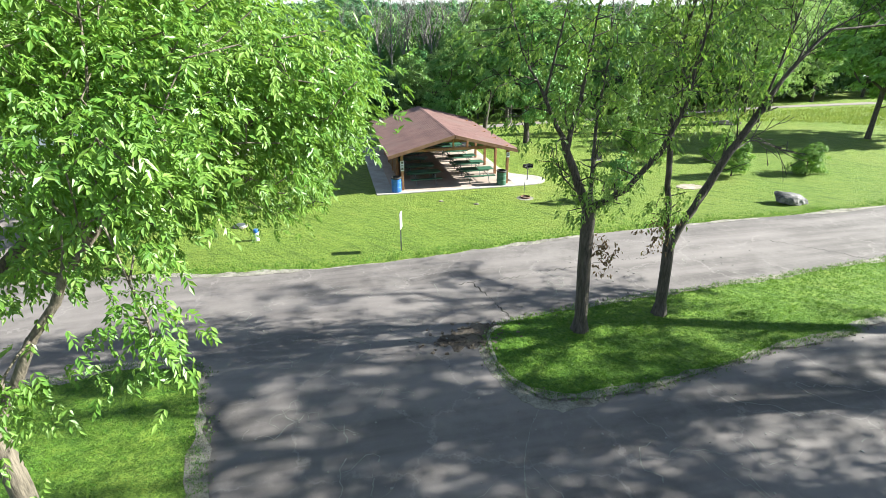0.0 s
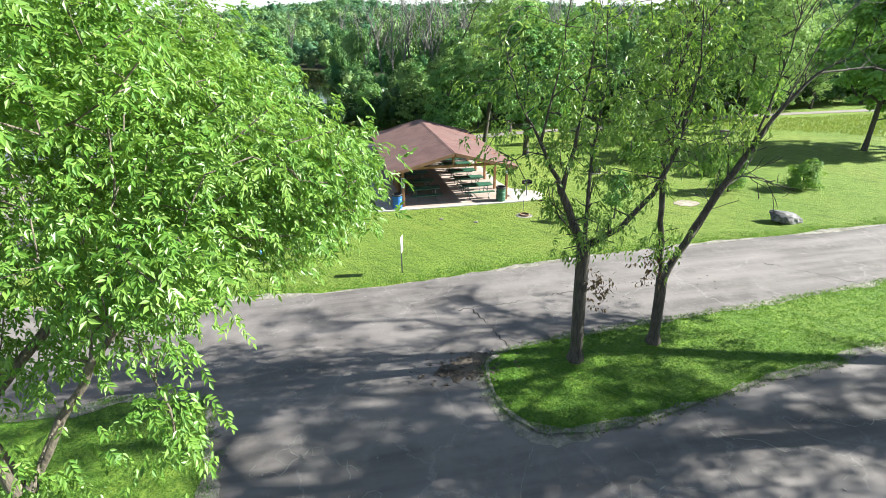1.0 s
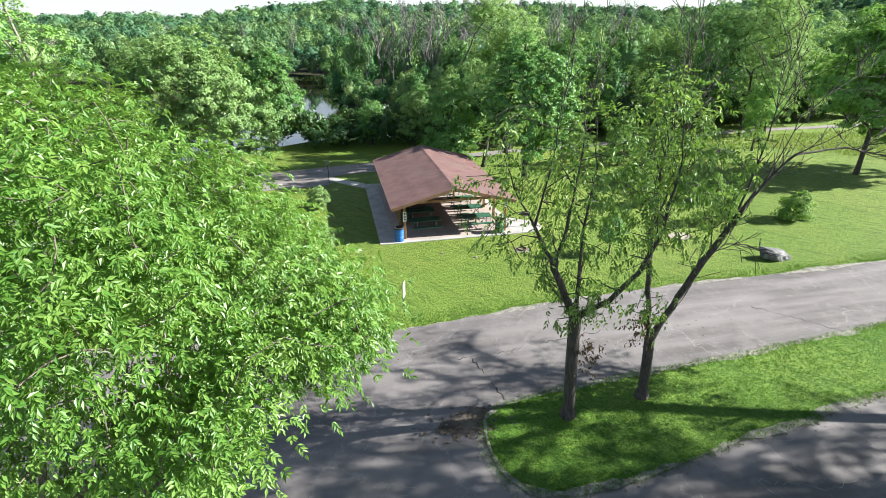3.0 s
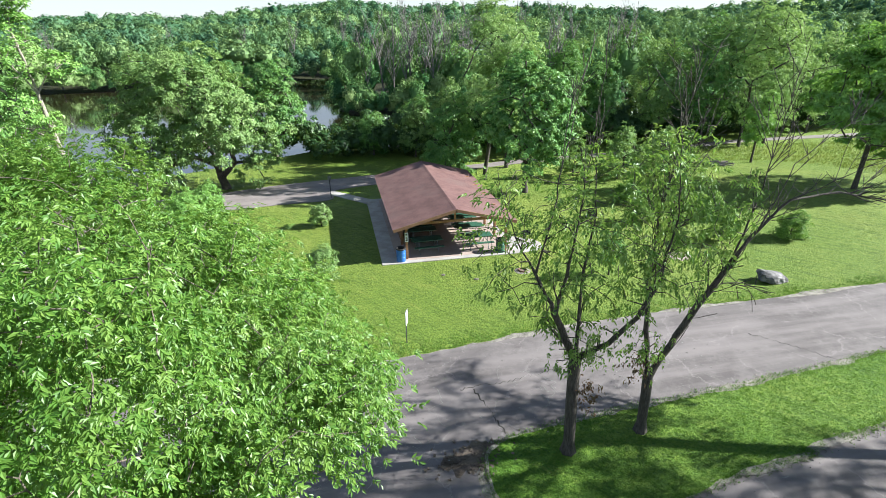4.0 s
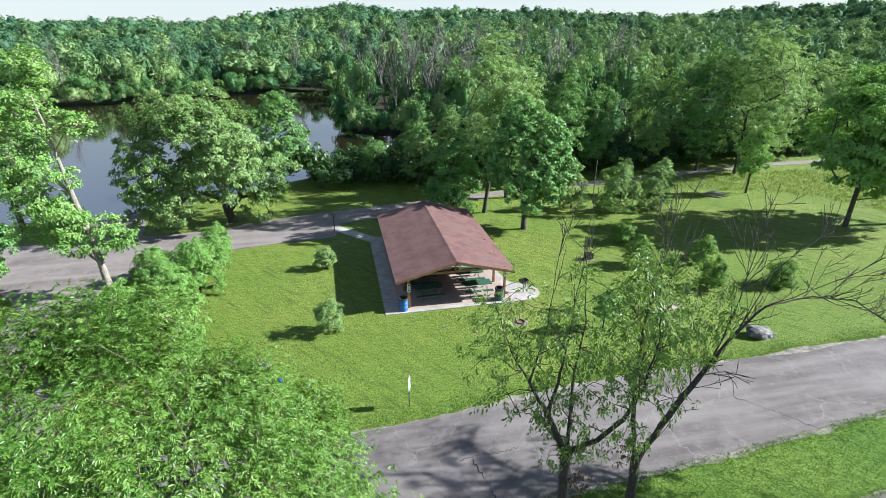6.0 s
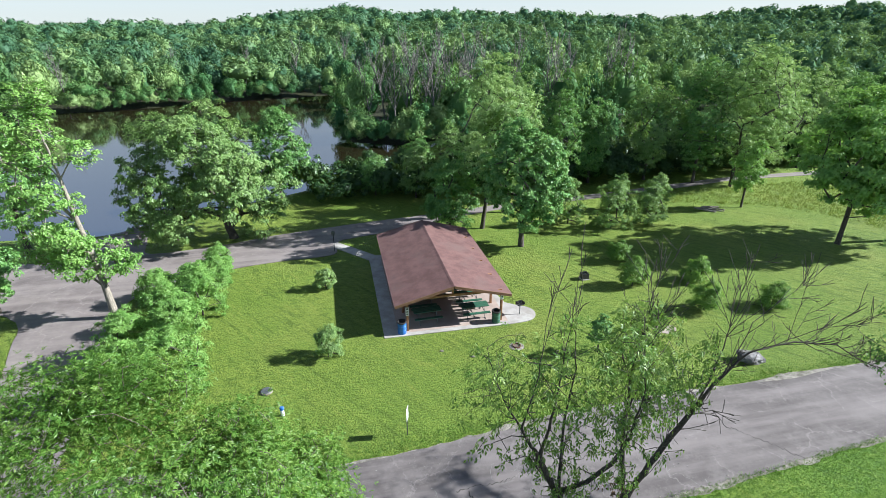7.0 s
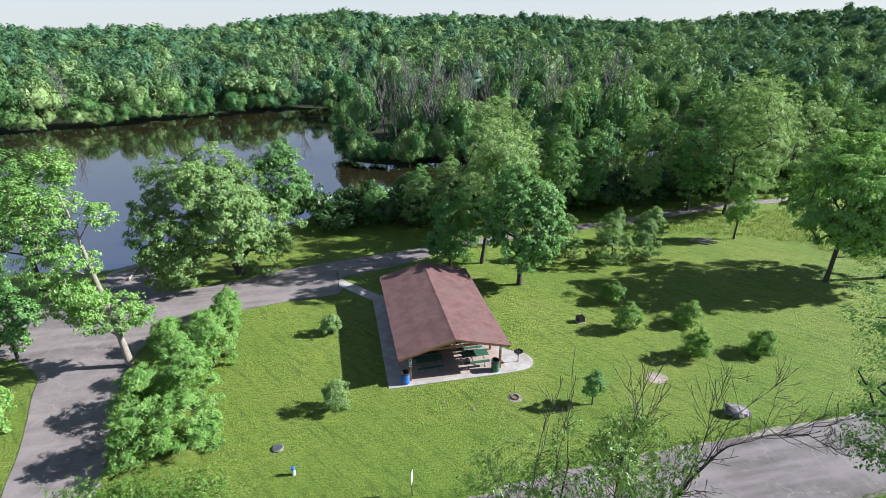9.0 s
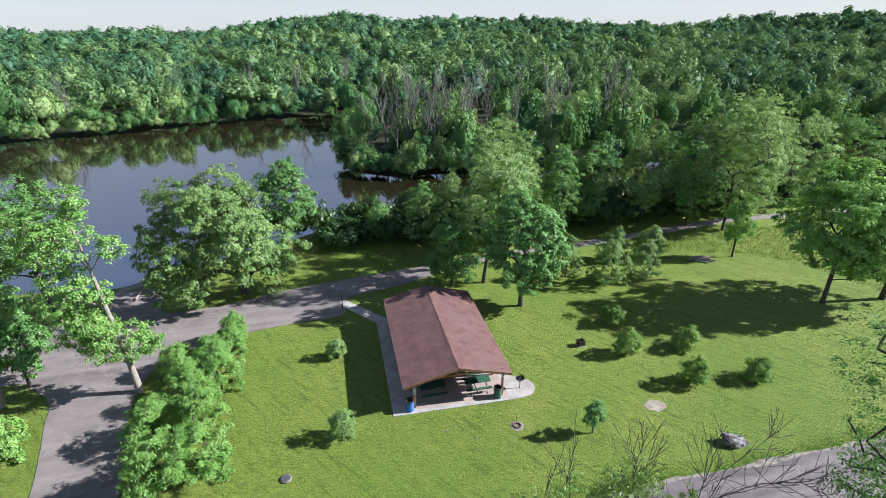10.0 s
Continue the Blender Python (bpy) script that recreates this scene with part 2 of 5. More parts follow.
LEAF_WILLOW = leaf_material("willow_leaves", (0.125, 0.235, 0.064), (0.215, 0.345, 0.105), (0.30, 0.42, 0.15), 0.32, 0.2)
LEAF_PALE = leaf_material("pale_leaves", (0.19, 0.325, 0.101), (0.314, 0.459, 0.162), (0.426, 0.549, 0.23), 0.38, 0.2)
LEAF_WOOD = leaf_material("wood_leaves", (0.05, 0.125, 0.04), (0.10, 0.21, 0.062), (0.18, 0.29, 0.10), 0.25, 0.2, True)
LEAF_WOOD_DARK = leaf_material("dark_wood_leaves", (0.035, 0.106, 0.0405), (0.0688, 0.175, 0.0607), (0.125, 0.25, 0.0837), 0.22, 0.2, True)
LEAF_WOOD_PALE = leaf_material("pale_wood_leaves", (0.15, 0.25, 0.082), (0.23, 0.345, 0.12), (0.32, 0.42, 0.175), 0.25, 0.2, True)
LEAF_BUSH = leaf_material("bush_leaves", (0.144, 0.305, 0.0633), (0.23, 0.414, 0.0954), (0.322, 0.506, 0.138), 0.36, 0.4)
LEAF_ROUND = leaf_material("round_bush_leaves", (0.10, 0.22, 0.036), (0.20, 0.35, 0.062), (0.30, 0.45, 0.10), 0.32, 0.3)
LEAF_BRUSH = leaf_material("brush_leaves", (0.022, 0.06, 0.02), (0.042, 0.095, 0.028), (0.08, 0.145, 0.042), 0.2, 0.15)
# Distance haze is put into these far greens as extra blue.
LEAF_HAZED = leaf_material("hazed_leaves", (0.060, 0.132, 0.056), (0.106, 0.198, 0.080), (0.165, 0.264, 0.110), 0.22, 0.1, True)
LEAF_HAZED_DARK = leaf_material("dark_hazed_leaves", (0.038, 0.098, 0.056), (0.070, 0.158, 0.080), (0.118, 0.220, 0.106), 0.22, 0.1, True)
LEAF_HAZED_PALE = leaf_material("pale_hazed_leaves", (0.118, 0.210, 0.080), (0.184, 0.285, 0.105), (0.245, 0.348, 0.145), 0.22, 0.1, True)
LEAF_BROWN = leaf_material("withered_leaves", (0.10, 0.045, 0.035), (0.16, 0.08, 0.05), (0.2, 0.13, 0.07), 0.2, 0.5)
WOOD = surface("stained_post", (0.19, 0.085, 0.035), (0.34, 0.17, 0.075), 3.0, 30, 0.7, 0.3, 0.01)
FASCIA = surface("fascia_wood", (0.14, 0.07, 0.038), (0.22, 0.12, 0.068), 2.0, 30, 0.7, 0.2, 0.01)
WALLWOOD = surface("board_wall", (0.13, 0.05, 0.022), (0.22, 0.095, 0.045), 3.0, 30, 0.75, 0.3, 0.01)
SHINGLE = surface("roof_shingles", (0.112, 0.055, 0.050), (0.170, 0.090, 0.080), 1.2, 45, 0.9, 0.5, 0.012, stain=(0.145, 0.086, 0.077))
GREEN_PAINT = surface("green_paint", (0.02, 0.075, 0.045), (0.04, 0.12, 0.075), 3.0, 30, 0.5, 0.1, 0.004)
STEEL = surface("galvanised_steel", (0.10, 0.11, 0.11), (0.22, 0.23, 0.23), 5.0, 40, 0.45, 0.1, 0.003, metal=0.6)
BLACK = surface("black_iron", (0.012, 0.012, 0.013), (0.035, 0.032, 0.03), 8.0, 50, 0.6, 0.3, 0.004)
BLUE = surface("blue_plastic", (0.02, 0.10, 0.34), (0.035, 0.15, 0.46), 3.0, 30, 0.4, 0.05, 0.002)
WHITE = surface("white_enamel", (0.62, 0.64, 0.64), (0.78, 0.80, 0.80), 4.0, 40, 0.4, 0.05, 0.002)
STONE = surface("pale_boulder", (0.07, 0.068, 0.068), (0.27, 0.258, 0.255), 2.2, 20, 0.9, 0.8, 0.05, stain=(0.06, 0.06, 0.058), stain_scale=1.5)
RUST = surface("rusty_steel", (0.10, 0.05, 0.03), (0.19, 0.10, 0.06), 5.0, 40, 0.8, 0.3, 0.005)
TIMBER = surface("grey_timber", (0.16, 0.14, 0.12), (0.32, 0.29, 0.25), 3.0, 40, 0.85, 0.3, 0.01)


# ---- building helpers ----
def mesh_of(name, verts, faces, material, smooth=False):
    """A mesh from an array of corners and an array of faces, three or four corners each."""
    verts, faces = np.asarray(verts, dtype=np.float32), np.asarray(faces, dtype=np.int32)
    me = bpy.data.meshes.new(name)
    n, k = faces.shape
    me.vertices.add(len(verts))
    me.vertices.foreach_set("co", verts.ravel())
    me.loops.add(n * k)
    me.loops.foreach_set("vertex_index", faces.ravel())
    me.polygons.add(n)
    me.polygons.foreach_set("loop_start", np.arange(0, n * k, k, dtype=np.int32))
    me.polygons.foreach_set("loop_total", np.full(n, k, dtype=np.int32))
    me.polygons.foreach_set("use_smooth", np.full(n, smooth))
    me.update()
    me.validate()
    for m in material if isinstance(material, list) else [material]:
        me.materials.append(m)
    return me


def thing(name, label, category, m=None, group="", kind=""):
    ob = tagged(new(name), label, category, group, kind)
    ob.empty_display_size = 0.2
    if m is not None:
        ob.matrix_world = m
    return ob


def part(name, bm, material, parent, label=""):
    """One mesh object under a thing or a part; bm is a bmesh or ready mesh data."""
    if isinstance(bm, bmesh.types.BMesh):
        me = bpy.data.meshes.new(name)
        bm.to_mesh(me)
        bm.free()
        me.materials.append(material)
    else:
        me = bm
    ob = new(name, me)
    ob.parent = parent
    if label:
        ob["label"] = label
    return ob


def add_box(bm, cx, cy, cz, sx, sy, sz, bevel=0.0, m=None):
    made = bmesh.ops.create_cube(bm, size=1.0, matrix=(m or Matrix()) @ Matrix.Translation((cx, cy, cz)) @ Matrix.Diagonal((sx, sy, sz, 1)))
    if bevel:
        edges = {e for v in made["verts"] for e in v.link_edges}
        bmesh.ops.bevel(bm, geom=list(edges), offset=bevel, segments=1, affect="EDGES")
    return bm


def box(*args, **kw):
    return add_box(bmesh.new(), *args, **kw)


def add_bar(bm, a, b, r, sides=8, r2=None):
    a, b = Vector(a), Vector(b)
    turn = (b - a).to_track_quat("Z", "Y").to_matrix().to_4x4()
    bmesh.ops.create_cone(bm, cap_ends=True, segments=sides, radius1=r, radius2=r if r2 is None else r2, depth=(b - a).length, matrix=Matrix.Translation((a + b) / 2) @ turn)
    return bm


def add_lathe(bm, profile, sides=20, m=None):
    """Turns a profile of (radius, height) round the z axis."""
    rings = []
    for r, z in profile:
        rings.append([bm.verts.new((m or Matrix()) @ Vector((r * math.cos(2 * math.pi * i / sides), r * math.sin(2 * math.pi * i / sides), z))) for i in range(sides)])
    for lo, hi in zip(rings, rings[1:]):
        for i in range(sides):
            bm.faces.new((lo[i], lo[(i + 1) % sides], hi[(i + 1) % sides], hi[i]))
    return bm


def prism(outline, z0, z1):
    bm = bmesh.new()
    lo = [bm.verts.new((x, y, z0)) for x, y in outline]
    hi = [bm.verts.new((x, y, z1)) for x, y in outline]
    bm.faces.new(lo[::-1])
    bm.faces.new(hi)
    for i in range(len(lo)):
        j = (i + 1) % len(lo)
        bm.faces.new((lo[i], lo[j], hi[j], hi[i]))
    return bm


def smooth_line(points, step=0.5, wobble=0.0, seed=0, closed=False):
    """A rounded line through the points, resampled, with a slightly uneven run."""
    pts = [Vector((p[0], p[1], 0)) for p in points]
    n = len(pts)
    rng = random.Random(seed)
    out = []
    for i in range(n if closed else n - 1):
        p0, p1, p2, p3 = (pts[(i + k) % n] if closed else pts[min(max(i + k, 0), n - 1)] for k in (-1, 0, 1, 2))
        count = max(1, int((p2 - p1).length / step))
        for j in range(count):
            t = j / count
            q = 0.5 * (2 * p1 + (p2 - p0) * t + (2 * p0 - 5 * p1 + 4 * p2 - p3) * t * t + (3 * p1 - p0 - 3 * p2 + p3) * t ** 3)
            w = wobble * (noise.noise((q.x * 0.9, q.y * 0.9, seed)) + 0.6 * rng.uniform(-1, 1))
            out.append((q.x + w * 0.4, q.y + w))
    if not closed:
        out.append((pts[-1].x, pts[-1].y))
    return out


# ---- the lie of the land ----
WATER_Z = -2.2
LAND_Y = [-300, -60, -25, -10, 0, 12, 22, 32]
LAND_Z = [4.0, 1.6, 1.02, 0.42, 0.0, -0.15, -0.95, -1.2]
NEAR_X = [-400, -90, -40, -28, -20, -8, -5, 5, 20, 40, 64, 120, 400]
NEAR_Y = [20, 33, 32, 31, 36, 43, 45, 45, 45, 47, 52, 60, 70]
FAR_X = [-400, -160, -92, -77, -64, -51, -36, -19, -3, -1, 1, 9, 18, 40, 65, 100, 130, 400]
FAR_Y = [95, 112, 129, 132.5, 135.5, 142.5, 149, 154.5, 158, 88, 76.5, 71, 71, 67, 70, 72, 76, 90]


def smooth01(v):
    v = np.clip(v, 0, 1)
    return v * v * (3 - 2 * v)


def height(x, y):
    """The ground's height: a gentle fall to the river, its bed, and wooded hills beyond."""
    x, y = np.asarray(x, dtype=float), np.asarray(y, dtype=float)
    z = np.interp(y, LAND_Y, LAND_Z)
    near, far = np.interp(x, NEAR_X, NEAR_Y), np.interp(x, FAR_X, FAR_Y)
    depth = np.minimum(y - near, far - y)
    inside = WATER_Z - 0.1 - np.clip(depth, 0, 5) * 0.3
    bank = WATER_Z - 0.1 + (z - WATER_Z + 0.1) * np.clip(-depth / 5.0, 0, 1)
    z = np.where(depth > 0, inside, bank)
    dist = np.hypot(x, y + 29)
    roll = 1 + 0.16 * np.sin(x * 0.011 + 0.7) + 0.10 * np.sin(x * 0.027 + 2) + 0.08 * np.sin(x * 0.06)
    bearing = np.degrees(np.arctan2(x + 2, y + 29))
    roll = roll * np.interp(bearing, [-31, -16, -6, 3, 12, 25, 40], [0.6, 0.68, 0.82, 0.97, 0.88, 0.84, 0.92])
    hill = 27 * smooth01((dist - 230) / 460) * roll * smooth01((y - 40) / 160)
    return z + np.where(depth < 0, hill, 0)


def ground_at(x, y):
    return float(height(x, y))


def lines(lo, hi, fine_lo, fine_hi, step):
    a = list(np.arange(fine_lo, fine_hi + 0.01, step))
    g, v = step, fine_hi
    while v < hi:
        g = min(g * 1.25, 60)
        v += g
        a.append(v)
    g, v = step, fine_lo
    while v > lo:
        g = min(g * 1.25, 60)
        v -= g
        a.insert(0, v)
    return np.array(a)


gx, gy = lines(-1800, 1800, -60, 70, 1.5), lines(-500, 2600, -30, 90, 1.0)
GX, GY = np.meshgrid(gx, gy)
gi = np.arange(len(gx) * len(gy)).reshape(len(gy), len(gx))
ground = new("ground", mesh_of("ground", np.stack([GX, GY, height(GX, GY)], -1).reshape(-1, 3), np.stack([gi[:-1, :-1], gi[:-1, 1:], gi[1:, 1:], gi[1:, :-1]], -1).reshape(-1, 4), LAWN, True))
tagged(ground, "mown green lawn falling gently to a river", "ground", kind="structure")
water = new("water", mesh_of("water", [(-1500, 10, WATER_Z), (1500, 10, WATER_Z), (1500, 400, WATER_Z), (-1500, 400, WATER_Z)], [(0, 1, 2, 3)], WATER))
tagged(water, "still brown river reflecting sky and trees", "river", kind="structure")


def draped(name, outline, lift, material, label, category, skirt=0.25):
    """A flat sheet cut to an outline, laid over the ground, with a real edge."""
    bm = bmesh.new()
    vs = [bm.verts.new((x, y, 0)) for x, y in outline]
    es = [bm.edges.new((vs[i], vs[(i + 1) % len(vs)])) for i in range(len(vs))]
    bmesh.ops.triangle_fill(bm, use_beauty=True, use_dissolve=False, edges=es)
    lo, hi = min(y for _, y in outline), max(y for _, y in outline)
    cuts = [c for c in LAND_Y if lo < c < hi] + [c for c in np.arange(13, 36, 1.0) if lo < c < hi and c > 21]
    for c in cuts:
        bmesh.ops.bisect_plane(bm, geom=bm.verts[:] + bm.edges[:] + bm.faces[:], plane_co=(0, c, 0), plane_no=(0, 1, 0))
    rim = [e for e in bm.edges if len(e.link_faces) == 1]
    made = bmesh.ops.extrude_edge_only(bm, edges=rim)["geom"]
    low = {v for v in made if isinstance(v, bmesh.types.BMVert)}
    for v in bm.verts:
        v.co.z = ground_at(v.co.x, v.co.y) + (lift - skirt if v in low else lift)
    bmesh.ops.recalc_face_normals(bm, faces=bm.faces[:])
    me = bpy.data.meshes.new(name)
    bm.to_mesh(me)
    bm.free()
    me.materials.append(material)
    return tagged(new(name, me), label, category, kind="structure")


ROAD_FAR = smooth_line([(-150, -2), (-60, -6), (-30, -8.2), (-11.6, -9.4), (-6.6, -10.3), (-3.3, -10.6), (-0.7, -10.55), (2.1, -10.25), (4.7, -9.95), (10.2, -9.5), (16.2, -9.4), (20.4, -9.4), (25.1, -9.35), (45, -8.9), (80, -7), (150, -2)], 0.5, 0.10, 3)
draped("road", ROAD_FAR + [(150, -70), (-150, -70)], 0.03, ASPHALT, "worn grey asphalt road and parking area with cracks", "road")
draped("driveway", [(-19.9, -9.5), *smooth_line([(-20.2, -8), (-21.6, -2.15), (-22.65, 1.3), (-23.7, 4.3), (-24.7, 7.2), (-26.8, 9.2), (-29.4, 10.1), (-48, 11)], 0.7, 0.08, 5), *smooth_line([(-48, 22), (-30, 20.5), (-26.5, 21.5), (-27.6, 30), (-28, 36)], 0.8, 0.1, 6), *smooth_line([(-23.2, 36), (-22.9, 30.6), (-21.4, 23.5), (-20.2, 20.6), (-14.8, 21.3), (-9.3, 23.2), (-3.2, 24.55), (3.3, 25.7), (8.5, 26.5), (18, 28.4), (28.6, 29.4), (44.6, 31.8), (54.1, 33), (75, 33)], 0.7, 0.08, 7), *smooth_line([(75, 31), (54.1, 31.4), (44.6, 30.0), (28.6, 27.7), (18, 26.6), (8.5, 23.9), (2.8, 21.5), (-0.4, 20.65), (-2.5, 19.7), (-2.95, 18.6), (-3.1, 15.7), (-7.4, 15.15), (-11.3, 14.3), (-15.5, 12.4), (-18, 10.2), (-18.6, 6.9), (-17.8, 1.7), (-16.5, -3.2), (-15.6, -9.3)], 0.7, 0.06, 8)], 0.034, DRIVE, "pale grey asphalt drive leading to the boat ramp", "driveway")
ISLAND = smooth_line([(2.2, -16.4), (5.5, -15.85), (8.7, -15.65), (13.3, -15.4), (18, -15.0), (30, -14.2), (60, -12.5), (62, -14.5), (30, -16.8), (13.6, -18.7), (11.8, -19.05), (8.65, -19.4), (5.7, -19.9), (3.3, -20.05), (2.15, -19.7), (1.6, -18.9), (1.55, -17.5)], 0.3, 0.07, 11, True)
draped("grass_island", ISLAND, 0.065, CLOVER, "raised grass island between road and parking area", "lawn")
SIDE = smooth_line([(-6.3, -16.6), (-6.0, -17.6), (-5.7, -18.9), (-5.45, -20.3), (-5.2, -21.5), (-4.7, -24), (-4.6, -28), (-5, -40), (-20, -45), (-45, -40), (-45, -14), (-25, -15.2), (-11, -16.3), (-8.5, -16.1)], 0.35, 0.07, 12, True)
draped("grass_verge", SIDE, 0.065, CLOVER, "raised grass verge beside the parking area", "lawn")
draped("walkway", [(-0.02, 12.5), (0.95, 13.2), (0.85, 14.1), (-2.75, 19.35), (-3.15, 18.9), (-3.0, 17.6), (-0.02, 13.2)][::-1], 0.05, CONCRETE, "narrow pale concrete walkway to the drive", "walkway")


# ---- trees ----
def graph(trunk, targets, pull=0.35, step=0.6, droop=0.0, rng=None, parents=None, wave=0.07):
    """Grows twigs from a trunk (nodes with parents) to the targets. Returns nodes, parents and the tips."""
    nodes = [np.array(p, dtype=float) for p in trunk]
    parent = list(parents) if parents else [i - 1 for i in range(len(trunk))]
    root = nodes[-1]
    order = np.argsort([np.linalg.norm(t - root) for t in targets])
    depth = [0.0] + [float(np.linalg.norm(nodes[i] - nodes[0])) for i in range(1, len(nodes))]
    arr = np.zeros((len(nodes) + len(targets) * 12 + 50, 3))
    dep = np.zeros(len(arr))
    arr[:len(nodes)], dep[:len(nodes)] = nodes, depth
    count, tips = len(nodes), []
    first = 2 if parents else max(1, len(nodes) // 2)
    for k in order:
        t = targets[k]
        d = np.linalg.norm(arr[first:count] - t, axis=1)
        down = np.maximum(arr[first:count, 2] - t[2], 0)
        j = first + int(np.argmin(d + pull * dep[first:count] * 0.35 + 0.5 * down))
        a = arr[j].copy()
        span = np.linalg.norm(t - a)
        n = min(10, max(1, int(span / step)))
        side = rng.normal(0, wave * span, 3)
        last = j
        for i in range(1, n + 1):
            u = i / n
            p = a + (t - a) * u + side * math.sin(math.pi * u) + np.array((0, 0, 0.07 * span * math.sin(math.pi * u) - droop * u * u * 0.3))
            if count >= len(arr) - 2:
                break
            arr[count], dep[count] = p, dep[last] + span / n
            parent.append(last)
            last = count
            count += 1
        tips.append(last)
    return arr[:count], np.array(parent), tips


def limb_mesh(name, nodes, parent, radius_tip, radius_base, material, sides=6, power=0.62, flare=1.35, slim=None):
    """Tapered limbs along the edges of a grown graph; each limb's thickness follows from what it carries."""
    n = len(nodes)
    load = np.zeros(n)
    has = np.zeros(n, dtype=bool)
    for i in range(n - 1, 0, -1):
        if not has[i]:
            load[i] += 1
        load[parent[i]] += load[i]
        has[parent[i]] = True
    rad = radius_tip + (radius_base - radius_tip) * (load / max(load[0], 1)) ** power
    rad = np.minimum(rad, radius_base)
    if slim:
        rad = np.maximum(radius_tip, rad * np.interp(nodes[:, 2], slim[:2], (1.0, slim[2])))
    rad[0] *= flare
    ang = np.arange(sides) * 2 * math.pi / sides
    kid = np.arange(1, n)
    a, b = nodes[parent[kid]], nodes[kid]
    way = b - a
    way /= np.maximum(np.linalg.norm(way, axis=1, keepdims=True), 1e-6)
    ref = np.where(np.abs(way[:, 2:3]) < 0.9, np.array([[0, 0, 1.0]]), np.array([[1.0, 0, 0]]))
    u = np.cross(way, ref)
    u /= np.linalg.norm(u, axis=1, keepdims=True)
    v = np.cross(way, u)
    ring = u[:, None, :] * np.cos(ang)[None, :, None] + v[:, None, :] * np.sin(ang)[None, :, None]
    ra = np.minimum(rad[parent[kid]], rad[kid] * 1.6 + 0.01)
    ra[0] = rad[0]
    lo, hi = (a - way * (ra * 0.35)[:, None])[:, None, :] + ring * ra[:, None, None], (b + way * (rad[kid] * 0.45)[:, None])[:, None, :] + ring * rad[kid][:, None, None]
    verts = np.concatenate([lo, hi], 1).reshape(-1, 3)
    i = np.arange(sides)
    one = np.stack([i, (i + 1) % sides, sides + (i + 1) % sides, sides + i], -1)
    faces = (one[None] + (np.arange(len(kid)) * 2 * sides)[:, None, None]).reshape(-1, 4)
    return mesh_of(name, verts, faces, material, True)


def leaf_quads(centre, axis, normal, length, width, fold=0.12):
    """Pointed leaves as bent four-cornered faces."""
    axis = axis / np.maximum(np.linalg.norm(axis, axis=1, keepdims=True), 1e-6)
    side = np.cross(axis, normal)
    side /= np.maximum(np.linalg.norm(side, axis=1, keepdims=True), 1e-6)
    up = np.cross(side, axis)
    length, width = np.asarray(length).reshape(-1, 1), np.asarray(width).reshape(-1, 1)
    mid = centre + axis * length * 0.42
    v = np.stack([centre, mid + side * width * 0.5 + up * fold * width, centre + axis * length - up * fold * length, mid - side * width * 0.5 + up * fold * width], 1).reshape(-1, 3)
    return v, np.arange(len(centre) * 4).reshape(-1, 4)


def sprays(tips, heart, rng, per_tip, spread, length, width, leaflets=1, droop=0.5):
    """Leaves round the twig ends. With leaflets over 1, each is a feathered leaf of many leaflets on a drooping stalk."""
    tips = np.asarray(tips)
    n = len(tips) * per_tip
    off = rng.normal(0, 1, (n, 3))
    local = off / np.linalg.norm(off, axis=1, keepdims=True)
    if leaflets == 1:
        local[:, 2] = np.where(local[:, 2] < -0.35, -local[:, 2], local[:, 2])
        off = local * rng.uniform(0.7, 1.2, (n, 1)) * np.repeat(rng.uniform(0.55, 1.45, len(tips)), per_tip)[:, None]
    base = np.repeat(tips, per_tip, 0) + off * spread * np.array([1, 1, 0.75])
    out = base - heart
    out /= np.maximum(np.linalg.norm(out, axis=1, keepdims=True), 1e-6)
    if leaflets == 1:
        normal = out * 0.7 + local * 0.6 + np.array([0, 0, 0.5]) + rng.normal(0, 0.38, (n, 3))
        normal /= np.linalg.norm(normal, axis=1, keepdims=True)
        axis = rng.normal(0, 0.6, (n, 3)) + out * 0.3
        axis[:, 2] -= droop
        axis -= normal * (axis * normal).sum(1, keepdims=True)
        return leaf_quads(base, axis, normal, length * rng.uniform(0.7, 1.3, n), width * rng.uniform(0.7, 1.3, n))
    axis = out * 0.7 + rng.normal(0, 0.55, (n, 3))
    axis[:, 2] -= droop
    axis /= np.maximum(np.linalg.norm(axis, axis=1, keepdims=True), 1e-6)
    normal = np.array([0, 0, 1.0]) + out * 0.3 + rng.normal(0, 0.35, (n, 3))
    side = np.cross(axis, normal)
    side /= np.maximum(np.linalg.norm(side, axis=1, keepdims=True), 1e-6)
    stalk = length * 1.7 * rng.uniform(0.7, 1.25, n)
    cs, axs, ns, ls = [], [], [], []
    for k in range(leaflets):
        u = (k // 2 + 1) / ((leaflets + 1) // 2)
        s = 0.0 if k == leaflets - 1 else (1 if k % 2 else -1)
        c = base + axis * (stalk * u)[:, None]
        c[:, 2] -= 0.25 * stalk * u * u
        a = axis * 0.75 + side * s * 0.9 + rng.normal(0, 0.16, (n, 3))
        a[:, 2] -= 0.35
        cs.append(c), axs.append(a), ns.append(normal + rng.normal(0, 0.3, (n, 3))), ls.append(length * rng.uniform(0.8, 1.25, n))
    cs, axs, ns, ls = (np.concatenate(q) for q in (cs, axs, ns, ls))
    return leaf_quads(cs, axs, ns, ls, ls * width / length)


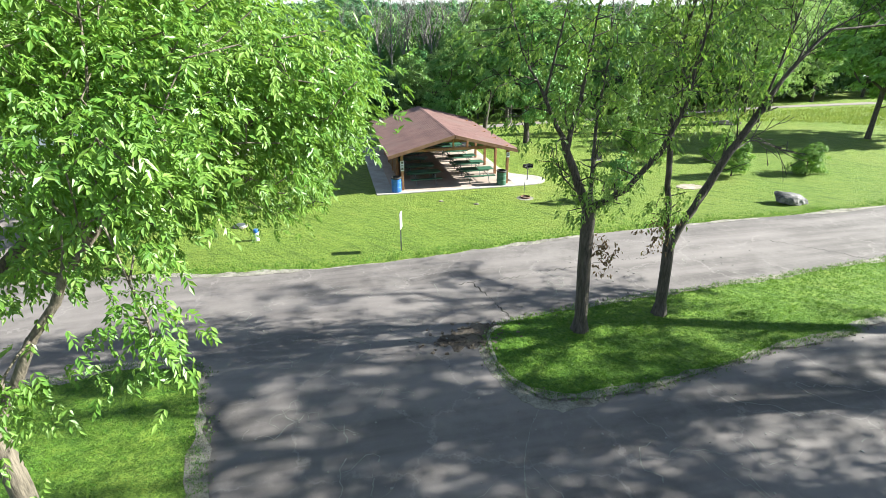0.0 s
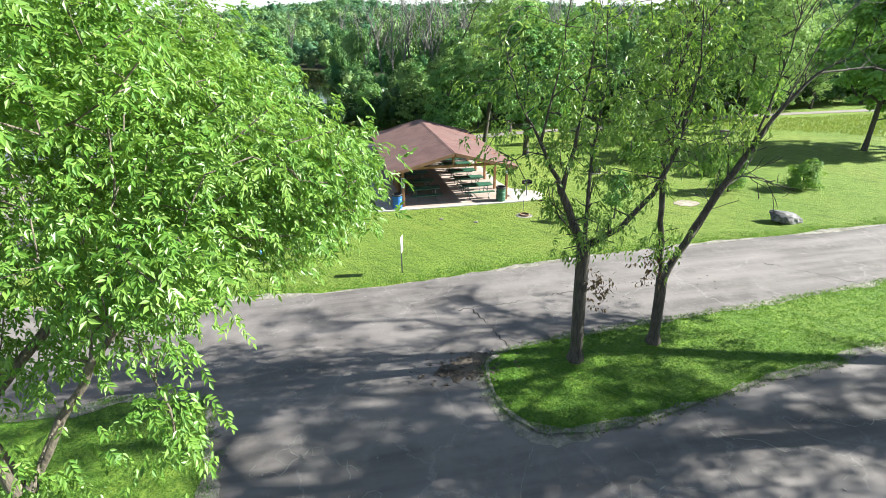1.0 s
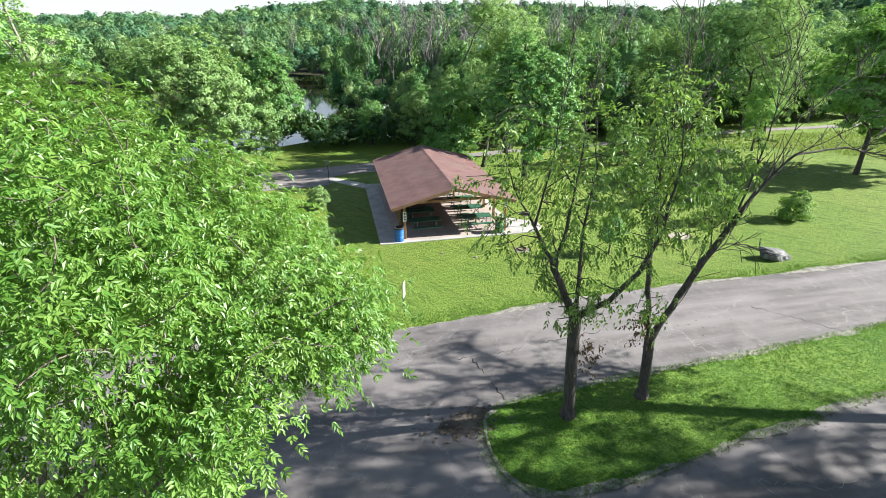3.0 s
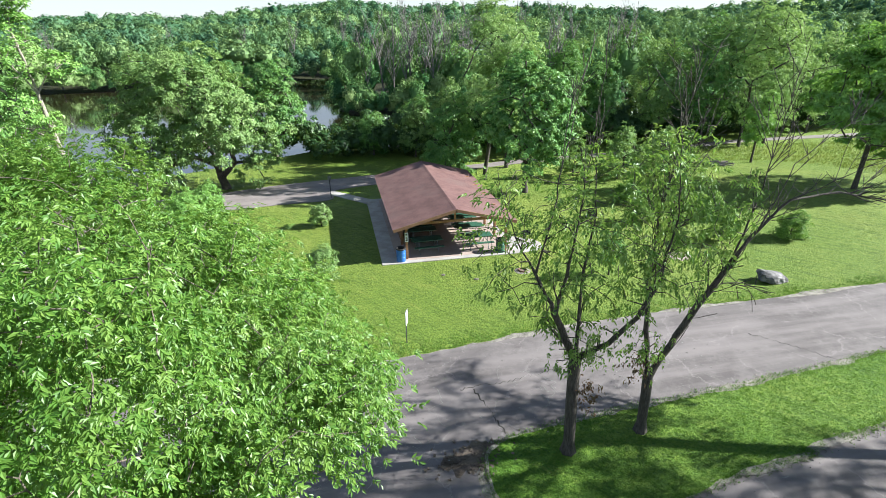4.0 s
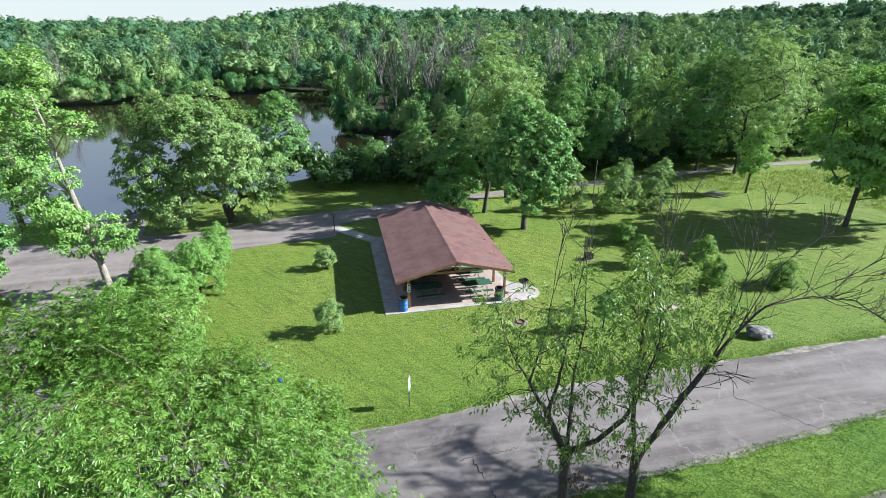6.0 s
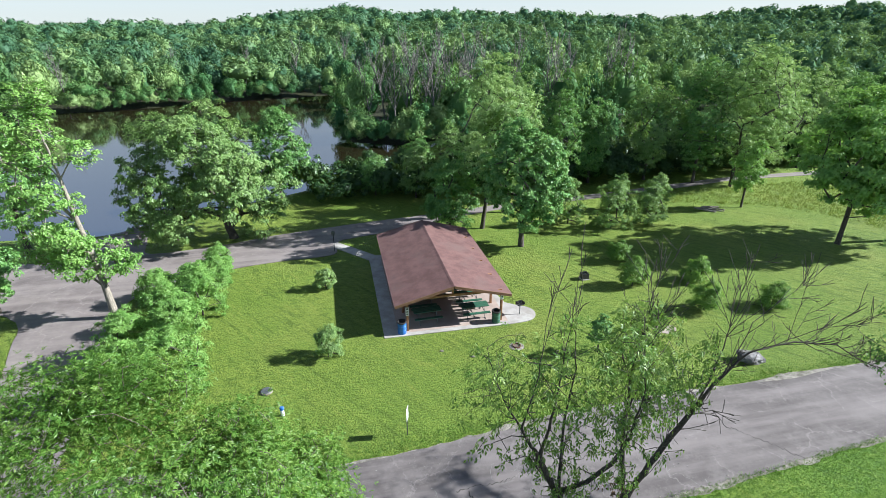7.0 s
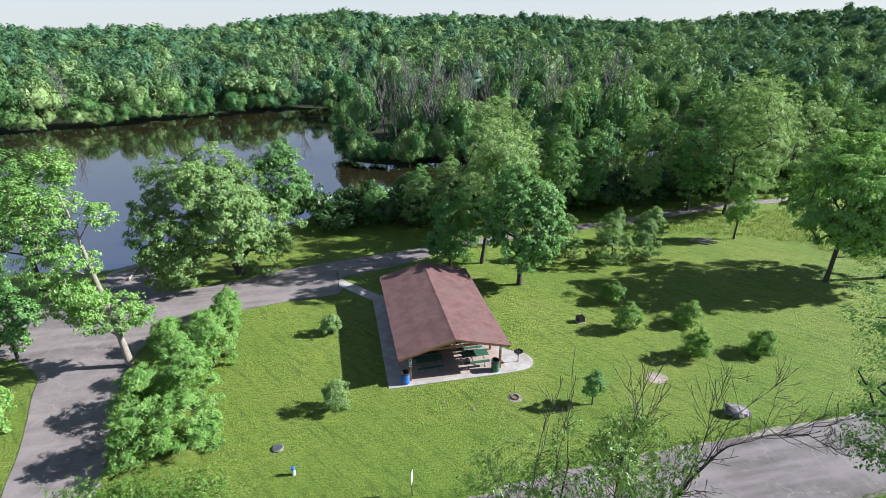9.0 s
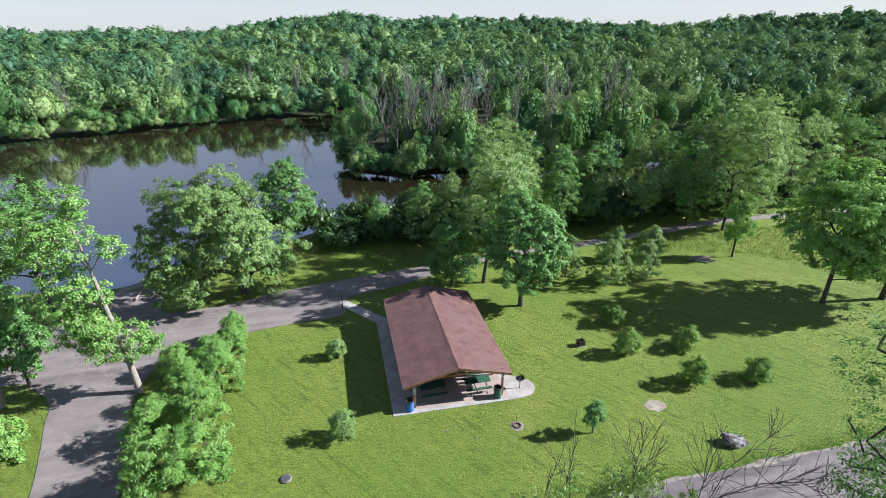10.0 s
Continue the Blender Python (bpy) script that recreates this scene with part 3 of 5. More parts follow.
def in_lobes(rng, lobes, count, shell=0.78):
    """Places inside ellipsoids (x, y, z, rx, ry, rz), denser towards their skins."""
    w = np.array([l[3] * l[4] * l[5] for l in lobes]) ** 0.75
    pick = rng.choice(len(lobes), count, p=w / w.sum())
    d = rng.normal(0, 1, (count, 3))
    d /= np.linalg.norm(d, axis=1, keepdims=True)
    r = shell + (1 - shell) * rng.uniform(0, 1, count) ** 0.7
    r = np.where(rng.uniform(0, 1, count) < 0.14, rng.uniform(0.1, 1, count), r)
    L = np.array(lobes)[pick]
    return L[:, :3] + d * r[:, None] * L[:, 3:6]


def make_lobes(rng, x, y, z0, z1, rx, ry, count, top=0.65, bottom=0.75, skirt=0.0):
    """An uneven crown: lobes spread over one large egg."""
    zc, rz = (z0 + z1) / 2, (z1 - z0) / 2
    lobes = [(x, y, zc, rx * 0.62, ry * 0.62, rz * 0.72)]
    count = int(count * 2.6)
    for i in range(count):
        a, h = 2 * math.pi * (i * 0.618 + rng.uniform(-0.08, 0.08)), -0.95 + 1.9 * ((i * 7 + rng.uniform(0.1, 0.9)) % count) / count
        s = math.sqrt(max(0.04, 1 - h * h)) * (0.74 + 0.09 * rng.normal())
        s = max(s, skirt) if h < 0.2 else s
        taper = 1 - (1 - top) * max(h, 0) - (1 - bottom) * max(-h, 0)
        k = rng.uniform(0.22, 0.36)
        lobes.append((x + rx * s * taper * math.cos(a), y + ry * s * taper * math.sin(a), zc + rz * h * 0.78, rx * k, ry * k, max(rz * k * 0.8, min(rx, rz) * k)))
    return lobes


def tree(name, label, category, base, z0, z1, rx, ry=None, lean=(0, 0), seed=1, tips=150, per_tip=40, spread=0.35, leaf=(0.3, 0.16), leaves=LEAF_MID, bark=BARK, trunk_r=0.22, lobes=None, lobe_count=9, fork=0.25, group="", droop=0.4, leaflets=1, top=0.65, bottom=0.75, tip_r=0.012, skirt=0.0):
    """A tree or bush: trunk and limbs grown into an uneven crown of single leaves."""
    rng = np.random.default_rng(seed)
    ry = ry or rx
    x, y = base
    g = ground_at(x, y)
    ob = thing(name, label, category, Matrix.Translation((x, y, g)), group)
    cx, cy = lean
    lobes = lobes or make_lobes(rng, cx, cy, z0 - g, z1 - g, rx, ry, lobe_count, top, bottom, skirt)
    heart = np.mean([l[:3] for l in lobes], 0)
    up = z0 - g + fork * (z1 - z0)
    trunk = [(0, 0, -0.15)] + [(cx * u * up / max(heart[2], 0.5) + rng.normal(0, 0.02) * up * 0.3 * u, cy * u * up / max(heart[2], 0.5) + rng.normal(0, 0.02) * up * 0.3 * u, up * u) for u in (0.2, 0.45, 0.7, 1.0)]
    ends = in_lobes(rng, lobes, int(tips * 1.35))
    ends[:, 2] = np.maximum(ends[:, 2], 0.15)
    nodes, parent, tip = graph(trunk, ends[:max(30, len(ends) // 4)], rng=rng, step=max(0.4, rx * 0.2))
    part("trunk", limb_mesh("trunk", nodes, parent, tip_r, trunk_r, bark), bark, ob)
    v, f = sprays(ends, heart, rng, int(per_tip * 0.72), spread * 0.86, leaf[0], leaf[1], leaflets, droop)
    v[:, 2] = np.maximum(v[:, 2], 0.02)
    part("crown", mesh_of("crown", v, f, leaves), leaves, ob)
    return ob


def limb_tree(name, label, base, trunk, limbs, twigs, leafy, seed, trunk_r, per_tip, spread, leaf, leaves, bark, reach=0.9, leaflets=1, droop=0.7, power=0.6, twiggy=0.5, flare=1.3, extra=10, slim=None):
    """A tree whose main limbs are given in world places; twigs grow about them, leaves only inside the leafy lobes."""
    rng = np.random.default_rng(seed)
    x, y = base
    g = ground_at(x, y) + 0.1
    ob = thing(name, label, "tree", Matrix.Translation((x, y, g)))
    off = np.array((x, y, g))
    nodes, parents = [np.array((x, y, g - 0.25))], [-1]
    for p in trunk:
        parents.append(len(nodes) - 1)
        nodes.append(np.array(p, dtype=float))
    ends, lines = [], []
    for attach, line in limbs:
        j = int(np.argmin([np.linalg.norm(n - np.array(attach)) for n in nodes]))
        last = nodes[j]
        for p in line:
            p = np.array(p, dtype=float)
            n = max(1, int(np.linalg.norm(p - last) / 0.35))
            for i in range(1, n + 1):
                u = i / n
                parents.append(j)
                j = len(nodes)
                nodes.append(last + (p - last) * u + rng.normal(0, 0.018, 3))
            last = p
        lines.append((line, len(nodes)))
    bare = []

    def twig(j, way, length, level):
        """A slender shoot curving upwards, with smaller ones off its sides."""
        n = max(2, int(length / 0.28))
        p = nodes[j]
        for i in range(n):
            way = way + rng.normal(0, 0.09, 3) + np.array((0, 0, 0.07))
            way = way / np.linalg.norm(way)
            p = p + way * length / n
            parents.append(j)
            j = len(nodes)
            nodes.append(p)
            if level < 2 and i < n - 1 and rng.uniform() < 0.6:
                twig(j, way * 0.75 + rng.normal(0, 0.42, 3) + np.array((0, 0, 0.15)), length * rng.uniform(0.35, 0.6), level + 1)
        bare.append(j)

    start = 1 + len(trunk)
    for line, stop in lines:
        for j in rng.integers(start, stop, max(3, int((stop - start) * twiggy))):
            if rng.uniform() < (j - start) / max(stop - start, 1) + 0.25:
                way = nodes[j] - nodes[parents[j]]
                way = way / max(np.linalg.norm(way), 0.01)
                twig(int(j), way * 0.75 + rng.normal(0, 0.45, 3) + np.array((0, 0, 0.3)), reach * rng.uniform(0.5, 1.5), 1 if twiggy < 0.5 else 0)
        start = stop
    if twigs:
        ends += list(in_lobes(rng, leafy, twigs, 0.5))
        for l in leafy:
            ends += list(in_lobes(rng, [l], extra if len(l) < 7 else l[6], 0.4))
    nodes, parent, tip = graph([n - off for n in nodes], [e - off for e in ends], pull=0.1, step=0.3, rng=rng, parents=parents, wave=0.06)
    part("trunk", limb_mesh("trunk", nodes, parent, 0.008, trunk_r, bark, power=power, flare=flare, slim=slim), bark, ob)
    tips = nodes[list(tip) + bare] + off
    keep = np.zeros(len(tips), dtype=bool)
    for l in leafy:
        keep |= (((tips - np.array(l[:3])) / np.array(l[3:6])) ** 2).sum(1) < 1.15
    tips = tips[keep] - off
    v, f = sprays(tips, np.mean(nodes, 0), rng, per_tip, spread, leaf[0], leaf[1], leaflets, droop)
    part("crown", mesh_of("crown", v, f, leaves), leaves, ob)
    return ob


# ---- the picnic shelter ----
EAVE, RIDGE, RX0, RX1, RY0, RY1 = 2.27, 3.32, 0.74, 8.74, 0.13, 13.04
RXM = (RX0 + RX1) / 2
apron = [(0, 0.02), (8.55, -0.06), (9.7, 0.02), *[(9.75 + 1.12 * math.cos(a), 1.15 + 1.1 * math.sin(a)) for a in np.linspace(-1.45, 1.25, 12)], (9.2, 2.9), (8.95, 4.5), (8.95, 13.6), (0, 13.6)]
slab = part("concrete_slab", prism(apron, -0.4, 0.045), CONCRETE, None)
tagged(slab, "pale concrete slab with a rounded apron", "slab", kind="structure")
inner = part("shelter_floor", prism([(0.98, 0.38), (8.62, 0.36), (8.62, 13.2), (0.98, 13.2)], 0.0, 0.05), FLOOR, None)
tagged(inner, "worn brownish concrete floor under the shelter roof", "floor", kind="structure")

shelter = thing("picnic_shelter", "open timber picnic shelter with brown shingled gable roof", "shelter", Matrix.Translation((0, 0, 0.05)))
slope = math.hypot(RXM - RX0, RIDGE - EAVE)
tilt = math.atan2(RIDGE - EAVE, RXM - RX0)


def roof_side(sign):
    """Local frame on a roof slope: x down the slope from the ridge, y along the ridge, z out of it."""
    e = Vector((sign * math.cos(tilt), 0, -math.sin(tilt)))
    n = Vector((sign * math.sin(tilt), 0, math.cos(tilt)))
    m = Matrix.Identity(4)
    m.col[0], m.col[1], m.col[2] = (*e, 0), (0, 1, 0, 0), (*n, 0)
    m.translation = (RXM, 0, RIDGE - 0.05)
    return m


for sign in (-1, 1):
    m = roof_side(sign)
    deck = part("roof_deck", box(slope / 2, (RY0 + RY1) / 2, -0.09, slope - 0.02, RY1 - RY0 - 0.06, 0.06, m=m), WALLWOOD, shelter, "brown boarded roof deck")
    rows, tabs = 32, 44
    rng = np.random.default_rng(5 + sign)
    vs, fs = [], []
    for r in range(rows):
        d0, d1 = slope * r / rows - 0.02, slope * (r + 1) / rows + 0.015
        shift = (r % 2) * 0.5
        for k in range(tabs + 1):
            y0 = max(RY0, RY0 + (RY1 - RY0) * (k - shift) / tabs)
            y1 = min(RY1, RY0 + (RY1 - RY0) * (k + 1 - shift) / tabs - 0.004)
            if y1 - y0 < 0.03:
                continue
            lift = 0.007 + rng.uniform(0, 0.006)
            i = len(vs)
            for d, y, z in ((d0, y0, 0.0), (d1, y0, lift), (d1, y1, lift), (d0, y1, 0.0), (d1, y0, -0.012), (d1, y1, -0.012)):
                vs.append(m @ Vector((d, y, z - 0.045)))
            fs += [(i, i + 1, i + 2, i + 3), (i + 1, i + 4, i + 5, i + 2)]
    sh = part("shingles", mesh_of("shingles", [tuple(v) for v in vs], fs, SHINGLE), SHINGLE, shelter, "weathered brown roof shingles")
    sh["kind"] = "stuff"
    for y in (RY0 + 0.02, RY1 - 0.02):
        part("fascia", box(slope / 2, y, -0.13, slope, 0.05, 0.20, bevel=0.008, m=m), FASCIA, shelter)
    part("eave_board", box(slope - 0.02, (RY0 + RY1) / 2, -0.12, 0.04, RY1 - RY0 - 0.12, 0.16, bevel=0.006, m=m), FASCIA, shelter)
    for k in range(10):
        y = RY0 + 0.7 + k * (RY1 - RY0 - 1.4) / 9
        part("rafter", box(slope / 2, y, -0.19, slope - 0.12, 0.09, 0.14, m=m), WOOD, shelter)
cap = bmesh.new()
for sign in (-1, 1):
    add_box(cap, 0.07, (RY0 + RY1) / 2, -0.032, 0.15, RY1 - RY0 + 0.01, 0.012, m=roof_side(sign))
part("ridge_cap", cap, SHINGLE, shelter, "light brown ridge cap")
POST_X0, POST_X1 = 1.62, 8.15
for x in (POST_X0, POST_X1):
    part("eave_beam", box(x, (RY0 + RY1) / 2, 2.17, 0.14, RY1 - RY0 - 0.5, 0.24, bevel=0.01), WOOD, shelter)
for x in (POST_X0, POST_X1):
    for k in range(6):
        y = 0.62 + k * 2.42
        part("post", box(x, y, 1.03, 0.15, 0.15, 2.06, bevel=0.012), WOOD, shelter)
for k in range(6):
    y = 0.62 + k * 2.42
    part("tie_beam", box((POST_X0 + POST_X1) / 2, y, 2.33, POST_X1 - POST_X0, 0.10, 0.16, bevel=0.008), WOOD, shelter)
    part("king_post", box(RXM, y, 2.75, 0.10, 0.10, 0.70), WOOD, shelter)
for k in range(33):
    part("wall_board", box(POST_X0, 2.95 + 0.305 * k, 1.05, 0.03, 0.30, 1.95, bevel=0.004), WALLWOOD, shelter)
for k in range(8):
    part("back_board", box(4.1, 12.85, 0.20 + 0.235 * k, 4.6, 0.03, 0.225, bevel=0.004), WALLWOOD, shelter)


def picnic_table():
    """A park table: green planks on bent steel legs, a bench on either side."""
    t = thing("picnic_table", "green plank picnic table with attached benches on steel legs", "picnic table", group="tables in the shelter")
    for k in range(4):
        part("top_plank", box(0, -0.29 + k * 0.193, 0.75, 1.95, 0.18, 0.045, bevel=0.006), GREEN_PAINT, t)
    for s in (-1, 1):
        part("bench", box(0, s * 0.68, 0.44, 1.95, 0.25, 0.045, bevel=0.006), GREEN_PAINT, t)
    for x in (-0.62, 0.62):
        leg = bmesh.new()
        for s in (-1, 1):
            add_bar(leg, (x, s * 0.30, 0.72), (x, s * 0.62, 0.02), 0.022)
            add_bar(leg, (x, s * 0.62, 0.02), (x, s * 0.82, 0.02), 0.022)
        add_bar(leg, (x, -0.80, 0.415), (x, 0.80, 0.415), 0.022)
        add_bar(leg, (x, -0.34, 0.722), (x, 0.34, 0.722), 0.02)
        part("leg_frame", leg, STEEL, t, "grey steel leg frame")
    return t


table = picnic_table()
places = [(6.55, 1.75 + k * 1.95, 0) for k in range(6)] + [(3.05, 1.75 + k * 1.95, 0) for k in range(6)]
table.matrix_world = pose(places[0][0], places[0][1], 0.05)
rng = random.Random(4)
for x, y, a in places[1:]:
    copy_thing(table, pose(x + rng.uniform(-0.12, 0.12), y + rng.uniform(-0.1, 0.1), 0.05, 0, 0, rng.uniform(-2.5, 2.5)))


def litter_bin(name, label, x, y, body, rim, lid_z=0.9):
    b = thing(name, label, "litter bin", Matrix.Translation((x, y, 0.05)))
    bm = bmesh.new()
    add_lathe(bm, [(0.0, 0), (0.28, 0), (0.29, 0.02), (0.29, 0.28), (0.305, 0.30), (0.29, 0.32), (0.29, 0.56), (0.305, 0.58), (0.29, 0.60), (0.29, 0.82), (0.302, 0.84), (0.29, 0.86), (0.265, 0.86), (0.26, 0.2), (0.0, 0.2)], 24)
    part("drum", bm, body, b)
    lid = bmesh.new()
    add_lathe(lid, [(0.31, 0.80), (0.325, 0.86), (0.31, 0.90), (0.24, 0.895), (0.23, 0.70), (0.0, 0.66)], 24)
    part("liner", lid, rim, b, "black bin liner folded over the rim")
    return b


litter_bin("blue_litter_bin", "blue plastic drum bin with black liner on the slab", 1.22, 0.42, BLUE, BLACK)
litter_bin("green_litter_bin", "dark green drum bin with black liner by a post", 7.75, 0.42, GREEN_PAINT, BLACK)


def grill(name, label, x, y, z, turn=0.0):
    g = thing(name, label, "grill", pose(x, y, z, 0, 0, turn))
    part("pedestal", add_bar(bmesh.new(), (0, 0, -0.1), (0, 0, 0.78), 0.035), STEEL, g)
    tray = bmesh.new()
    add_box(tray, 0, 0, 0.80, 0.52, 0.40, 0.02)
    for s in (-1, 1):
        add_box(tray, s * 0.25, 0, 0.90, 0.02, 0.40, 0.20)
    add_box(tray, 0, 0.19, 0.90, 0.52, 0.02, 0.20)
    part("firebox", tray, BLACK, g, "sooty black steel firebox")
    grate = bmesh.new()
    for k in range(9):
        add_bar(grate, (-0.22 + k * 0.055, -0.2, 0.96), (-0.22 + k * 0.055, 0.18, 0.96), 0.008, 6)
    part("grate", grate, STEEL, g)
    part("handle", add_bar(bmesh.new(), (-0.26, -0.2, 0.97), (-0.42, -0.2, 0.97), 0.012), STEEL, g)
    return g


grill("pedestal_grill", "black pedestal charcoal grill on the concrete apron", 9.7, 1.05, 0.04, 20)


def on_ground(x, y, lift=0.0):
    return Matrix.Translation((x, y, ground_at(x, y) + lift))


def fire_ring(x, y):
    f = thing("fire_ring", "rusty steel fire ring in a bare gravel patch", "fire ring", on_ground(x, y))
    bm = bmesh.new()
    add_lathe(bm, [(0.33, -0.05), (0.33, 0.10), (0.36, 0.12), (0.39, 0.10), (0.39, -0.05)], 24)
    part("ring", bm, RUST, f)
    bm = bmesh.new()
    add_lathe(bm, [(0.0, 0.035), (0.33, 0.03)], 24)
    part("ash", bm, SOIL, f, "grey ash bed")
    bm = bmesh.new()
    add_lathe(bm, [(0.39, 0.035), (0.62, 0.03), (0.75, -0.02)], 24)
    part("gravel_surround", bm, GRAVEL, f)
    part("post", add_bar(bmesh.new(), (0.02, 0.36, -0.1), (0.02, 0.36, 0.85), 0.022), STEEL, f, "thin steel grate post")
    f.scale = (0.7, 0.7, 1.0)
    return f


fire_ring(8.1, -2.85)
draped("bare_patch", smooth_line([(17.6, -3.1), (18.0, -3.55), (18.7, -3.6), (19.25, -3.2), (19.1, -2.7), (18.5, -2.45), (17.9, -2.65)], 0.12, 0.2, 33, True), 0.025, SAND, "bare sandy patch in the lawn", "bare ground", 0.06)

manhole = thing("manhole", "round grey manhole cover in the lawn", "manhole", on_ground(-7.0, -4.15))
part("collar", add_lathe(bmesh.new(), [(0.34, -0.1), (0.34, 0.08), (0.31, 0.10), (0.24, 0.10)], 24), GRAVEL, manhole)
part("cover", add_lathe(bmesh.new(), [(0.29, 0.10), (0.28, 0.12), (0.0, 0.125)], 24), STEEL, manhole, "grey steel cover")
vent = thing("standpipe", "short pale standpipe with blue cap in the lawn", "standpipe", on_ground(-5.95, -6.4))
part("pipe", add_lathe(bmesh.new(), [(0.10, -0.1), (0.10, 0.42), (0.0, 0.42)], 14), WHITE, vent)
part("cap", add_lathe(bmesh.new(), [(0.12, 0.40), (0.12, 0.50), (0.09, 0.54), (0.0, 0.55)], 14), BLUE, vent, "blue cap")

sign = thing("road_sign", "white sign on a thin steel post at the road edge", "sign", on_ground(0.17, -9.3))
part("post", box(0, 0, 0.80, 0.05, 0.03, 1.75), STEEL, sign)
part("plate", box(0.035, 0, 1.35, 0.012, 0.38, 0.70, bevel=0.004, m=Matrix.Rotation(radians(-20), 4, "Z")), WHITE, sign, "white enamel plate")

def boulder(x, y, seed):
    rng = np.random.default_rng(seed)
    bm = bmesh.new()
    bmesh.ops.create_icosphere(bm, subdivisions=4, radius=1.0)
    cuts = [(Vector(rng.normal(0, 1, 3)).normalized(), rng.uniform(0.45, 0.8)) for _ in range(14)]
    for v in bm.verts:
        for n, d in cuts:
            over = v.co.dot(n) - d
            if over > 0:
                v.co -= n * over * 0.92
        v.co += v.co.normalized() * 0.10 * noise.fractal(v.co * 2.6, 1.0, 2.0, 4)
        v.co = Vector((v.co.x * 0.98, v.co.y * 0.66, v.co.z * 0.50 + 0.2))
    ob = part("boulder", bm, STONE, None)
    ob.matrix_world = on_ground(x, y) @ pose(0, 0, 0, 0, 6, -18)
    return tagged(ob, "pale grey angular boulder lying on the lawn", "boulder")


boulder(21.2, -7.5, 3)
for i, (x, y, r) in enumerate([(3.35, -2.3, 0.10), (5.1, -3.35, 0.11)]):
    chip = bmesh.new()
    bmesh.ops.create_icosphere(chip, subdivisions=2, radius=r)
    for v in chip.verts:
        v.co = Vector((v.co.x * 1.3, v.co.y, v.co.z * 0.6)) * (1 + 0.35 * noise.noise(v.co * 9 + Vector((i * 7, 0, 0))))
    pale = part("stone", chip, GRAVEL, None)
    pale.matrix_world = on_ground(x, y, 0.03)
    tagged(pale, "small pale stone lying in the grass", "stone", "stones near the shelter")


# ---- trees and bushes, near to far ----
# lobes of the crown: x, y, z, three radii, extra twigs
front = [(-5.6, -21.3, 8.5, 2.8, 3.1, 3.0, 30), (-3.1, -22.4, 8.35, 1.35, 1.4, 0.8, 45), (-3.6, -19.2, 7.0, 1.4, 1.5, 1.4, 60), (-2.5, -21.4, 7.9, 0.85, 1.1, 0.75, 40), (-5.9, -18.6, 8.1, 1.9, 1.6, 1.6, 40), (-8.3, -18.6, 9.3, 2.0, 1.9, 2.0, 50), (-8.6, -21.8, 9.0, 2.2, 2.3, 2.4, 20),
         (-5.2, -23.7, 10.1, 1.5, 1.2, 1.4, 35), (-7.0, -22.8, 7.9, 1.3, 1.0, 1.4, 12), (-4.7, -22.5, 7.2, 1.0, 0.9, 0.9, 20), (-3.85, -24.1, 7.9, 0.5, 0.5, 0.5, 10), (-4.08, -24.3, 6.5, 0.16, 0.2, 0.8, 5), (-6.6, -22.7, 10.7, 1.6, 1.5, 1.4, 30), (-5.4, -24.4, 5.75, 0.3, 0.3, 0.45, 4), (-3.9, -20.2, 9.2, 1.2, 1.2, 1.0, 25), (-7.6, -17.3, 10.4, 1.6, 1.3, 1.2, 90), (-9.8, -17.2, 10.2, 1.6, 1.4, 1.3, 70), (-5.4, -17.7, 9.0, 1.5, 1.0, 0.9, 85), (-3.5, -17.5, 7.6, 1.0, 0.9, 0.8, 60)]
limb_tree("shade_tree", "large shade tree with bright feathery drooping leaves", (-6.25, -23.5), [(-6.2, -23.5, 2.5), (-6.18, -23.5, 3.9), (-6.2, -23.5, 4.8)],
          [((-6.2, -23.5, 4.8), [(-5.8, -23.5, 5.44), (-5.48, -23.5, 5.9), (-5.19, -23.5, 6.27), (-4.75, -23.5, 6.87), (-4.5, -23.4, 7.7), (-4.4, -23.1, 9.0), (-4.4, -22.8, 10.2)]), ((-6.2, -23.5, 4.8), [(-6.4, -23.4, 6.0), (-6.2, -23.1, 7.2), (-6.6, -22.6, 9.2), (-6.4, -21.6, 10.6)]), ((-4.75, -23.5, 6.87), [(-4.4, -23.3, 7.3), (-3.6, -22.6, 7.8), (-2.6, -22.0, 8.0)]), ((-6.4, -23.4, 6.0), [(-5.7, -22.6, 6.7), (-4.8, -21.4, 7.0), (-3.8, -19.8, 7.1), (-3.2, -18.8, 7.2)]), ((-6.2, -23.1, 7.2), [(-7.4, -22.6, 8.2), (-8.6, -21.8, 9.2)]), ((-5.7, -22.6, 6.7), [(-5.8, -21.0, 7.4), (-6.0, -19.2, 8.2)]), ((-7.4, -22.6, 8.2), [(-7.9, -20.6, 8.8), (-8.3, -18.8, 9.6), (-7.8, -17.4, 10.2)]), ((-4.75, -23.5, 6.87), [(-4.5, -24.0, 7.3), (-4.2, -24.25, 7.4), (-4.08, -24.3, 6.8), (-4.05, -24.3, 6.0)])],
          760, front, 21, 0.12, 20, 0.25, (0.088, 0.036), LEAF_FRONT, BARK_TAN, 0.7, leaflets=7, droop=0.25, power=0.6, twiggy=0.3, extra=4, slim=(4.6, 7.0, 0.45))
